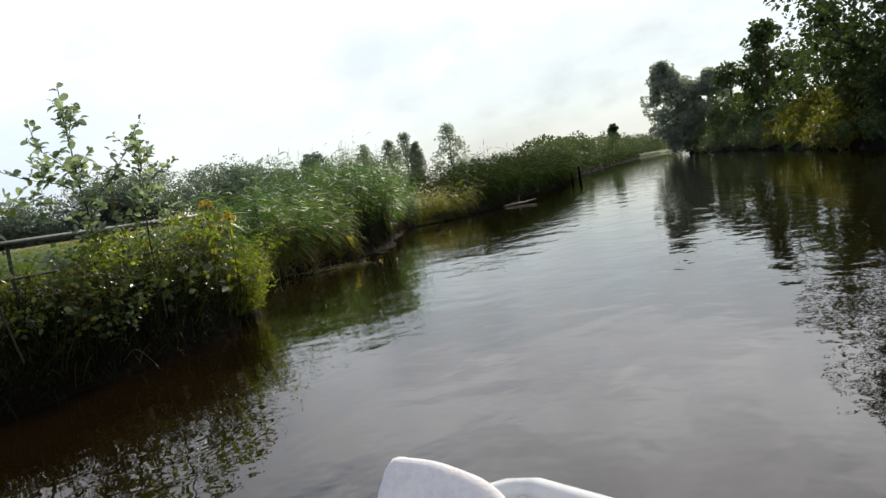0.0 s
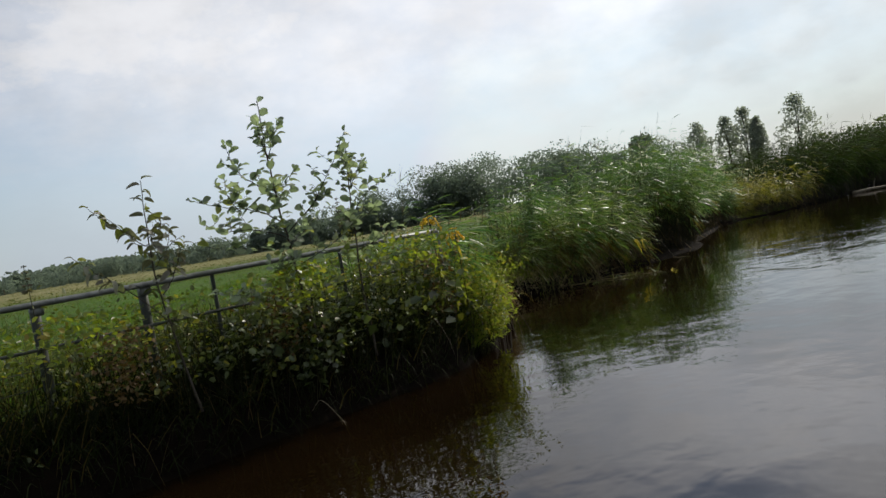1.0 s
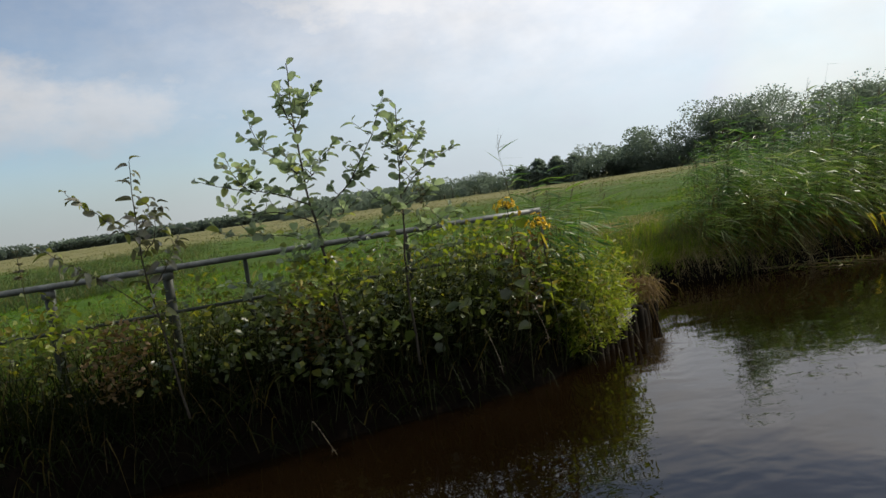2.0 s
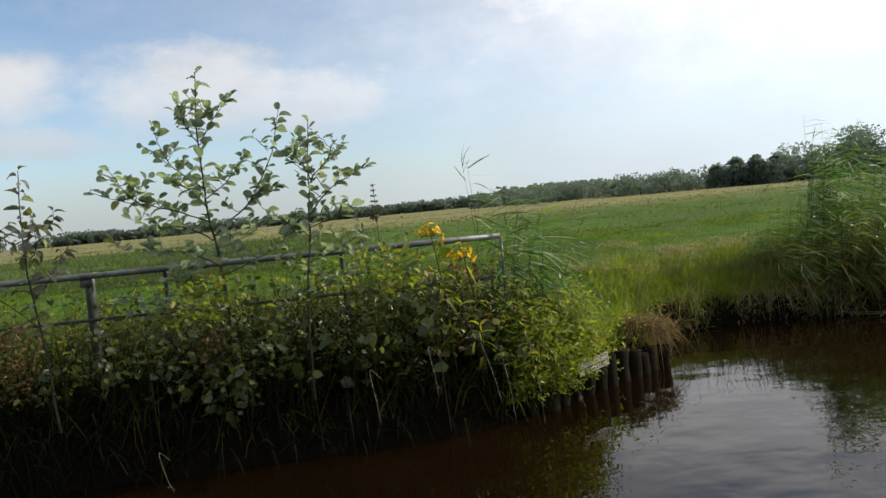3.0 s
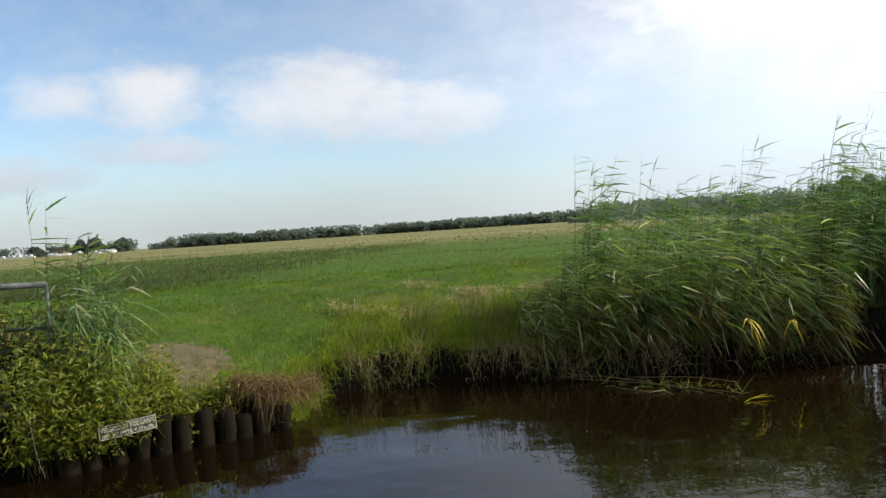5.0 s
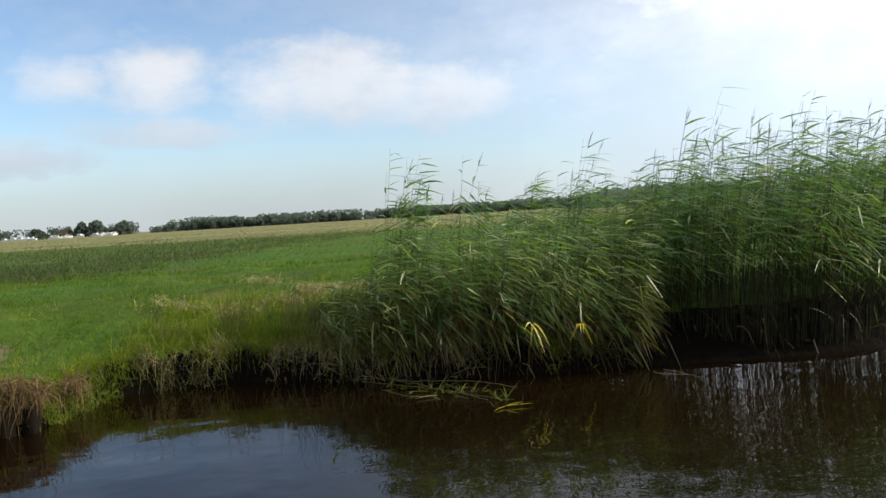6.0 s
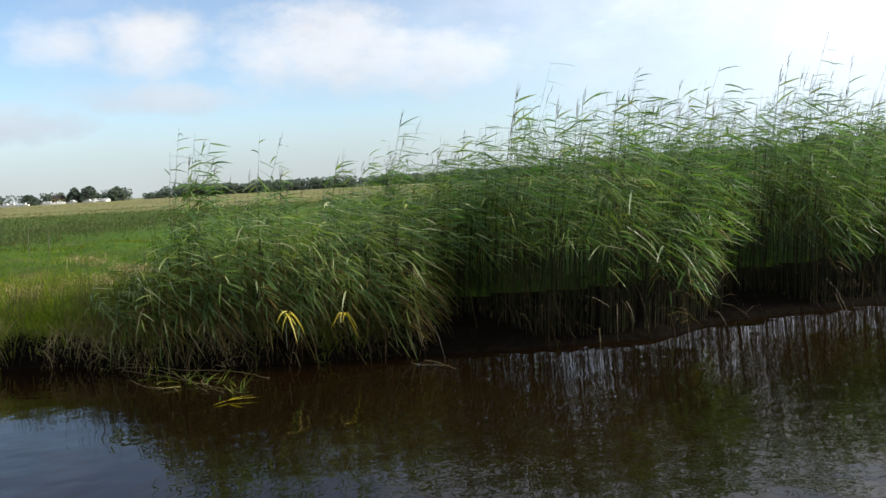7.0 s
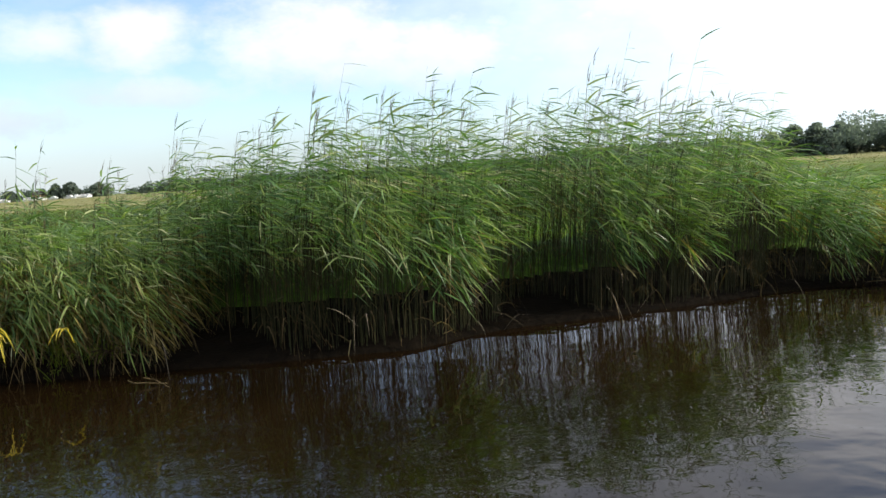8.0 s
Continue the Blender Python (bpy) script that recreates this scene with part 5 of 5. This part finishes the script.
# ---- floating debris and yellowed leaves ----
def debris():
    d = thing("floating_reeds", "broken reed stems and leaves floating at the bank", "debris")
    for x0, y0, x1, y1 in ((10.7, 6.85, 11.9, 6.1), (11.0, 6.8, 11.6, 6.2), (11.2, 6.75, 12.0, 6.5), (10.9, 6.5, 11.3, 6.35), (11.5, 6.45, 11.75, 6.15), (13.2, 6.65, 13.45, 6.5), (13.1, 6.6, 13.4, 6.62), (10.6, 6.95, 11.2, 6.9)):
        m = ((x0 + x1) / 2 + rng.normal(0, 0.06), (y0 + y1) / 2 + rng.normal(0, 0.06), 0.035)
        line = spline([(x0, y0, 0.05), m, (x1, y1, 0.006)], 8)
        part("stem", np_mesh("stem", *tube(line + rng.normal(0, 0.006, line.shape) * np.array([1, 1, 0.2]), 0.003, 5)), M_REED_DRY, d)
    n = 70
    x = rng.uniform(10.9, 11.9, n)
    y = 6.9 - (x - 10.7) * 0.6 + rng.normal(0, 0.10, n)
    P = np.stack([x, y, np.full(n, 0.012)], -1)
    D = np.stack([rng.normal(0.3, 1, n), rng.normal(0, 1, n), rng.uniform(0.0, 1.2, n)], -1)
    part("leaves", np_mesh("leaves", *ribbons(P, D, rng.uniform(0.06, 0.2, n), 0.011, rng.uniform(0, 0.4, n), BLADE)), M_SEDGE, d)
    yl = thing("fallen_leaf", "yellow-green reed leaf floating on the water", "leaf")
    P = np.array([[11.86, 5.90, 0.012]] * 4)
    D = np.array([[1, 0.1, 0.12], [1, 0.4, 0.2], [-0.7, -0.8, 0.05], [0.8, -0.2, 0.3]])
    part("blades", np_mesh("blades", *ribbons(P, D, np.array([0.22, 0.17, 0.13, 0.12]), 0.019, 0.1, LEAF)), M_YELLOW, yl)


debris()
lg = thing("floating_branch", "pale bare branch floating near the reeds", "branch")
ln = spline([(25.1, 8.05, 0.02), (25.6, 7.75, 0.05), (26.0, 7.55, 0.05), (26.4, 7.30, 0.10)], 6)
part("stem", np_mesh("stem", *tube(ln, np.linspace(0.05, 0.02, len(ln)), 7)), M_PALE, lg)
part("twig", np_mesh("twig", *tube([(25.7, 7.7, 0.05), (25.9, 7.75, 0.20), (25.95, 7.72, 0.32)], [0.018, 0.012, 0.006], 5)), M_PALE, lg)
for gx, gy, gz in ((12.15, 6.64, 0.48), (12.58, 6.80, 0.44)):
    yt = thing("yellow_reed_leaves", "tuft of yellowed reed leaves among green ones", "leaf", "yellow leaf tufts")
    n = 7
    P = np.tile(np.array((gx, gy, gz)), (n, 1)) + rng.normal(0, 0.015, (n, 3))
    D = np.stack([rng.normal(0.3, 0.5, n), rng.normal(-0.3, 0.2, n), rng.normal(0.2, 0.3, n)], -1)
    part("blades", np_mesh("blades", *ribbons(P, D, rng.uniform(0.10, 0.17, n), 0.012, rng.uniform(0.9, 1.5, n), LEAF)), M_YELLOW, yt)


# ---- trees ----
def crown_cards(centres, radii, per, size, ratio=0.8):
    n = len(centres) * per
    i = np.repeat(np.arange(len(centres)), per)
    d = unit(rng.normal(size=(n, 3)))
    r = rng.uniform(0.35, 1.0, n) ** 0.5
    P = centres[i] + d * (r * radii[i])[:, None] * np.array([1, 1, 0.8])
    return leaf_cards(P, unit(d + 0.6 * rng.normal(size=(n, 3))), size * rng.uniform(0.6, 1.3, n), ratio)


def tree(name, label, x, y, height, spread, clumps, per, size, mat, trunk_r=0.16, low=0.25, lean=(0, 0), category="tree", tall=1.0, group="", puff=1.0):
    """A tapered trunk, limbs reaching into the crown, and a crown of many leaf clumps with gaps."""
    z = float(land(x, y)) - 0.05
    t = thing(name, label, category, group, at=(x, y, z))
    tip = np.array((lean[0], lean[1], height * 0.85))
    line = spline([(0, 0, 0), (tip[0] * 0.25 + 0.1, tip[1] * 0.25, height * 0.35), tip], 6)
    part("trunk", np_mesh("trunk", *tube(line, np.linspace(trunk_r, trunk_r * 0.15, len(line)), 8)), M_TRUNK, t)
    a = rng.uniform(0, 2 * np.pi, clumps)
    f = rng.uniform(low, 0.98, clumps)
    wide = spread * np.sin(np.clip((f - low) / (1 - low), 0.03, 1) ** (0.7 * tall) * np.pi * 0.88 + 0.25)
    rr = np.abs(wide) * np.sqrt(rng.uniform(0.1, 1, clumps))
    C = np.stack([np.cos(a) * rr + lean[0] * f, np.sin(a) * rr + lean[1] * f, f * height * 0.95], -1)
    R = rng.uniform(0.16, 0.34, clumps) * spread * 0.95 * puff
    for k in range(min(9, clumps)):
        s = int(np.clip(f[k] * 0.75, 0.1, 0.9) * (len(line) - 1))
        m = (line[s] + C[k]) / 2 + np.array((0, 0, 0.15))
        lb = spline([line[s], m, C[k]], 4)
        part("limb", np_mesh("limb", *tube(lb, np.linspace(trunk_r * 0.4, 0.012, len(lb)), 5)), M_TRUNK, t)
    part("crown", np_mesh("crown", *crown_cards(C, R, int(per * 0.95), size * 1.25)), mat, t)
    return t


# far bank of the river, ahead
tree("oak_tree", "large dark overhanging tree on the river bank", 36.5, -5.9, 12.5, 4.6, 80, 180, 0.17, M_LEAF_B, 0.30, 0.16)
tree("oak_tree", "dark leafy tree reaching out over the water", 31.0, -6.6, 11.5, 3.4, 70, 180, 0.17, M_LEAF_B, 0.28, 0.06)
tree("oak_tree", "round dark tree behind autumnal shrubs", 49.0, -3.8, 7.2, 2.8, 50, 120, 0.18, M_LEAF_B, 0.22, 0.12)
tree("oak_tree", "tall upright dark green tree on the bank", 64.0, -0.6, 9.2, 2.5, 64, 90, 0.20, M_LEAF_B, 0.22, 0.10)
tree("oak_tree", "broad leafy tree on the bank", 69.0, -0.6, 7.4, 2.4, 50, 90, 0.20, M_LEAF_B, 0.22, 0.10)
tree("alder_tree", "loose open-crowned tree on the bank", 80.0, 2.6, 8.0, 2.6, 44, 110, 0.22, M_LEAF_A, 0.2, 0.12)
tree("willow_tree", "big willow leaning over the river, leaves paled for haze", 97.0, 8.6, 11.2, 3.6, 110, 220, 0.20, M_LEAF_E, 0.35, 0.06, (-0.5, 2.0))
tree("willow_tree", "willow at the river bend, leaves paled for haze", 97.0, 5.6, 9.0, 3.2, 80, 190, 0.20, M_LEAF_E, 0.3, 0.06)
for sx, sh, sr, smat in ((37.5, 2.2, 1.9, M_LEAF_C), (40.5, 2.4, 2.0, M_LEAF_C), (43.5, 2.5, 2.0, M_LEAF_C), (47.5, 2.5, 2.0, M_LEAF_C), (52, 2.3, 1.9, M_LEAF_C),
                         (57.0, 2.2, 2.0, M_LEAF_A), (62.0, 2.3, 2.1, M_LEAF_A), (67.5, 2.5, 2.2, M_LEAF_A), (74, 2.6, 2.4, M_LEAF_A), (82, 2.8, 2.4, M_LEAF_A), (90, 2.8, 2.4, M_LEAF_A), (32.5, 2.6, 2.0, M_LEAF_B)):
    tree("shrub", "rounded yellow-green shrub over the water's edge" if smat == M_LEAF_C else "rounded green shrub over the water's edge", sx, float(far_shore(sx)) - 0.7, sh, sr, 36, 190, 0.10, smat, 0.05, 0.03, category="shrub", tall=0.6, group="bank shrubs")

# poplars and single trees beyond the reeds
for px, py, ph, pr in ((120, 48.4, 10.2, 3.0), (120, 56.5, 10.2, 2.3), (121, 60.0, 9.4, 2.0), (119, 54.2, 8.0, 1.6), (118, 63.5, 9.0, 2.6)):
    tree("poplar_tree", "upright poplar behind the reeds, leaves paled for haze", px, py, ph, pr, 150, 20, 0.25, M_LEAF_E, 0.2, 0.02, tall=1.0, puff=0.85, group="poplars")
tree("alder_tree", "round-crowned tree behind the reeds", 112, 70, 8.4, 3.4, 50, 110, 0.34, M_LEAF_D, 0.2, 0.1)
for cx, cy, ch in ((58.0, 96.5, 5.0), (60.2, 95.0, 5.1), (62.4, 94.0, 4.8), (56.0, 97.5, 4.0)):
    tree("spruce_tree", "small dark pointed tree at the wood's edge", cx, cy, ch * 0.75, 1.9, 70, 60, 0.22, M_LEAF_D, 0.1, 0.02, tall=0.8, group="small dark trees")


def wood(name, label, line, n, h0, h1, deep, spread, per, size, mat, clumps=5):
    """Far woodland: many small crowns on trunks along a line, one sheet of stuff."""
    P = np.asarray(line, float)
    seg = np.linalg.norm(np.diff(P[:, :2], axis=0), axis=1)
    s = np.concatenate([[0], np.cumsum(seg)])
    u = rng.uniform(0, s[-1], n)
    x = np.interp(u, s, P[:, 0]) + rng.normal(0, deep, n)
    y = np.interp(u, s, P[:, 1]) + np.abs(rng.normal(0, deep, n))
    h = rng.uniform(h0, h1, n) * np.interp(u, s, P[:, 2])
    z = np.full(n, 0.55)
    i = np.repeat(np.arange(n), clumps)
    f = rng.uniform(0.04, 0.92, len(i))
    C = np.stack([x[i] + rng.normal(0, spread * 0.45, len(i)), y[i] + rng.normal(0, spread * 0.45, len(i)), z[i] + f * h[i]], -1)
    R = np.full(len(i), spread * 0.6) * rng.uniform(0.6, 1.2, len(i))
    R = np.minimum(R, 0.22 * h[i] + 0.3)
    ob = thing(name, label, "woods")
    tagged(ob, kind="stuff")
    part("crowns", np_mesh("crowns", *crown_cards(C, R, per, size)), mat, ob)
    tr = []
    for k in range(0, n, 3):
        tr.append(tube([(x[k], y[k], z[k] - 0.3), (x[k], y[k], z[k] + h[k] * 0.6)], [0.12, 0.05], 4))
    part("trunks", np_mesh("trunks", *joined(tr)), M_TRUNK, ob)


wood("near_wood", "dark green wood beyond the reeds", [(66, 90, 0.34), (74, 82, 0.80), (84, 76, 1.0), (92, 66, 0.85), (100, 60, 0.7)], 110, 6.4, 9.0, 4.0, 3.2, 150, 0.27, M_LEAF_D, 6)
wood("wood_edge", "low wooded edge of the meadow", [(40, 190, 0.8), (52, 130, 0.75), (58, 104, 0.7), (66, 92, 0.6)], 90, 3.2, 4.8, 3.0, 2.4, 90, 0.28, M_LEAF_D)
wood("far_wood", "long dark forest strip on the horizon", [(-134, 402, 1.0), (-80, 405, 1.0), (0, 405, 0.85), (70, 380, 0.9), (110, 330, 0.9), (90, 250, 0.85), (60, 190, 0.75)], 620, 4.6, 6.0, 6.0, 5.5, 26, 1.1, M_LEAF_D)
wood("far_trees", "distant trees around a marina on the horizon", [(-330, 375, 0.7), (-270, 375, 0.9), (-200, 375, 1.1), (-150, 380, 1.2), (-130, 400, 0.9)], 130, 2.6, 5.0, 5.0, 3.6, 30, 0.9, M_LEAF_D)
wood("bend_wood", "low bushes along the river bend", [(60, 15.5, 0.5), (75, 18, 0.75), (100, 21.5, 0.9), (135, 24, 1.0), (175, 26, 1.0), (240, 24, 1.2)], 150, 2.6, 4.4, 1.6, 2.4, 100, 0.25, M_LEAF_A)
tree("cypress_tree", "dark pointed tree above the bend's bushes", 140.0, 25.0, 6.0, 1.5, 24, 60, 0.4, M_LEAF_B, 0.15, 0.05, tall=0.4)
for vx, vh, vr in ((-161, 7.4, 3.6), (-148, 6.2, 3.4), (-168, 6.6, 3.0), (-228, 5.6, 3.6), (-190, 4.6, 3.0)):
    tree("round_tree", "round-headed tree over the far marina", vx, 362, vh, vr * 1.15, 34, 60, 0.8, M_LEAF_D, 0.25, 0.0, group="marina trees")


# ---- far marina ----
def motor_boat(x, y, yaw, L):
    b = thing("motor_boat", "white cabin boat moored far off at the meadow's edge", "boat", "moored boats")
    secs = []
    for u, w, zlo, zhi in ((0.0, 0.75, 0.1, 1.1), (0.3, 0.95, 0.05, 1.1), (0.65, 0.85, 0.05, 1.2), (0.9, 0.4, 0.15, 1.35), (1.0, 0.05, 0.5, 1.45)):
        secs.append([(u * L - L / 2, -w, zhi), (u * L - L / 2, -w * 0.6, zlo), (u * L - L / 2, w * 0.6, zlo), (u * L - L / 2, w, zhi)])
    V = np.array(secs).reshape(-1, 3)
    F = [(r * 4 + c, r * 4 + (c + 1) % 4, (r + 1) * 4 + (c + 1) % 4, (r + 1) * 4 + c) for r in range(4) for c in range(4)] + [(0, 3, 2, 1), (16, 17, 18, 19)]
    part("hull", np_mesh("hull", V, F, False), M_GEL, b)
    part("cabin", box(L * 0.45, 1.3, 0.9, 0.15), M_GEL, b).location = (0, 0, 1.55)
    part("window", box(L * 0.40, 1.34, 0.32, 0.05), M_GLASS, b, "dark cabin window").location = (0, 0, 1.68)
    part("roof", box(L * 0.30, 1.1, 0.12, 0.05), M_GEL, b).location = (-0.3, 0, 2.12)
    b.matrix_world = pose(x, y, 0.55, 0, 0, yaw) @ Matrix.Diagonal((1, 1, 0.75, 1))


for k in range(26):
    motor_boat(-262 + 4.8 * k + rng.uniform(-2.2, 2.2), 348 + rng.uniform(-5, 5), rng.choice((0, 12, -15, 85, 180, 30)), rng.uniform(3.8, 6.2))
for hx, hw in ((-176, 4.0),):
    h = thing("cottage", "small pale cottage with a low roof far away", "house")
    part("wall", box(hw, 6, 2.6), M_STRAW, h).location = (0, 0, 1.3)
    bm = bmesh.new()
    vs = [bm.verts.new(v) for v in ((-hw / 2 - 0.3, -3.3, 2.5), (hw / 2 + 0.3, -3.3, 2.5), (hw / 2 + 0.3, 3.3, 2.5), (-hw / 2 - 0.3, 3.3, 2.5), (-hw / 2 - 0.3, 0, 4.3), (hw / 2 + 0.3, 0, 4.3))]
    for q in ((0, 1, 5, 4), (2, 3, 4, 5), (0, 4, 3), (1, 2, 5), (3, 2, 1, 0)):
        bm.faces.new([vs[k] for k in q])
    part("roof", bm, M_BARK, h)
    for wx in (-0.25, 0.25):
        part("window", box(1.2, 0.08, 1.0), M_GLASS, h).location = (wx * hw, -3.03, 1.5)
    h.matrix_world = pose(hx, 362, 0.55)

# ---- posts in the water, stalks and a post in the meadow ----
for qx, qy, qh in ((46.0, 10.2, 0.8), (45.3, 10.5, 0.55)):
    part_ = part("mooring_post", np_mesh("mooring_post", *tube([(qx, qy, -0.5), (qx, qy, qh), (qx + 0.01, qy, qh + 0.03)], [0.10, 0.09, 0.06], 8)), M_PILE)
    tagged(part_, "dark wooden post standing in the river", "post", "river posts")
# the first two are thin pale plant stalks, the third a short post
for qx, qy, qh in ((7.42, 11.4, 1.12), (7.60, 11.6, 1.10), (3.4, 17.0, 1.05)):
    part_ = part("meadow_stake", np_mesh("meadow_stake", *tube([(qx, qy, 0.4), (qx + 0.02, qy, qh)], [0.006, 0.003], 6)), M_PALE)
    tagged(part_, "thin pale upright in the meadow", "post", "meadow stakes")


# ---- white boat on the river ----
def dinghy():
    b = thing("white_dinghy", "small white boat with a rounded bow on the river", "boat")
    rows = []
    n = 14
    for i in range(n):
        u = i / (n - 1)
        w = 0.80 * (1 - max(0.0, (u - 0.45) / 0.55) ** 2.4) ** 0.5 if u > 0.45 else 0.80
        w = max(w, 0.03)
        x_ = -1.7 + 3.55 * u
        rows.append([(x_, -w, 0.50), (x_, -w * 0.92, 0.30), (x_, -w * 0.6, -0.08), (x_, w * 0.6, -0.08), (x_, w * 0.92, 0.30), (x_, w, 0.50)])
    V = np.array(rows).reshape(-1, 3)
    F = [(r * 6 + c, r * 6 + c + 1, (r + 1) * 6 + c + 1, (r + 1) * 6 + c) for r in range(n - 1) for c in range(5)]
    part("hull", np_mesh("hull", V, F), M_GEL, b)
    D = np.array([[(r[0][0], r[0][1] * 0.97, 0.47), (r[0][0], 0, 0.50), (r[0][0], r[5][1] * 0.97, 0.47)] for r in rows]).reshape(-1, 3)
    part("deck", np_mesh("deck", D, [(r * 3 + c, r * 3 + c + 1, (r + 1) * 3 + c + 1, (r + 1) * 3 + c) for r in range(n - 1) for c in range(2)]), M_GEL, b)
    rim = [tuple(r[0]) for r in rows] + [tuple(r[5]) for r in rows[::-1]]
    part("gunwale", np_mesh("gunwale", *tube(np.array(rim), 0.03, 8)), M_GEL, b, "rounded white rim")
    tr = np.array([(-1.7, -0.80, 0.5), (-1.7, -0.48, -0.08), (-1.7, 0.48, -0.08), (-1.7, 0.80, 0.5)])
    part("transom", np_mesh("transom", tr, [(0, 1, 2, 3)]), M_GEL, b)
    b.matrix_world = pose(0.0, -0.05, 0.0, 0, 0, 7)
    # folded cloth lying on the bow
    c = bmesh.new()
    prof = ((-0.12, 0.50), (-0.07, 0.66), (-0.01, 0.748), (0.015, 0.748), (0.07, 0.66), (0.12, 0.49))
    cols = ((0.262, 0.80, -0.01), (0.240, 1.0, 0.0), (0.215, 1.0, 0.0), (0.17, 0.97, 0.004), (0.11, 0.90, 0.002), (0.07, 0.84, -0.004), (0.04, 0.70, -0.012), (0.01, 0.40, -0.02))
    grid = [[c.verts.new((1.39 + dx + ox + 0.006 * math.sin(9 * yy + 20 * dx), yy, 0.49 + (z_ - 0.49) * f)) for dx, z_ in prof] for yy, f, ox in cols]
    for i in range(len(grid) - 1):
        for j in range(len(prof) - 1):
            c.faces.new((grid[i][j], grid[i + 1][j], grid[i + 1][j + 1], grid[i][j + 1]))
    c.faces.new(grid[0])
    c.faces.new(grid[-1][::-1])
    bmesh.ops.recalc_face_normals(c, faces=c.faces[:])
    bmesh.ops.subdivide_edges(c, edges=c.edges[:], cuts=2, use_grid_fill=True, smooth=0.6)
    for f in c.faces:
        f.smooth = True
    cl = part("folded_cloth", c, M_CLOTH)
    tagged(cl, "folded white towelling cloth lying on the bow", "cloth")


dinghy()
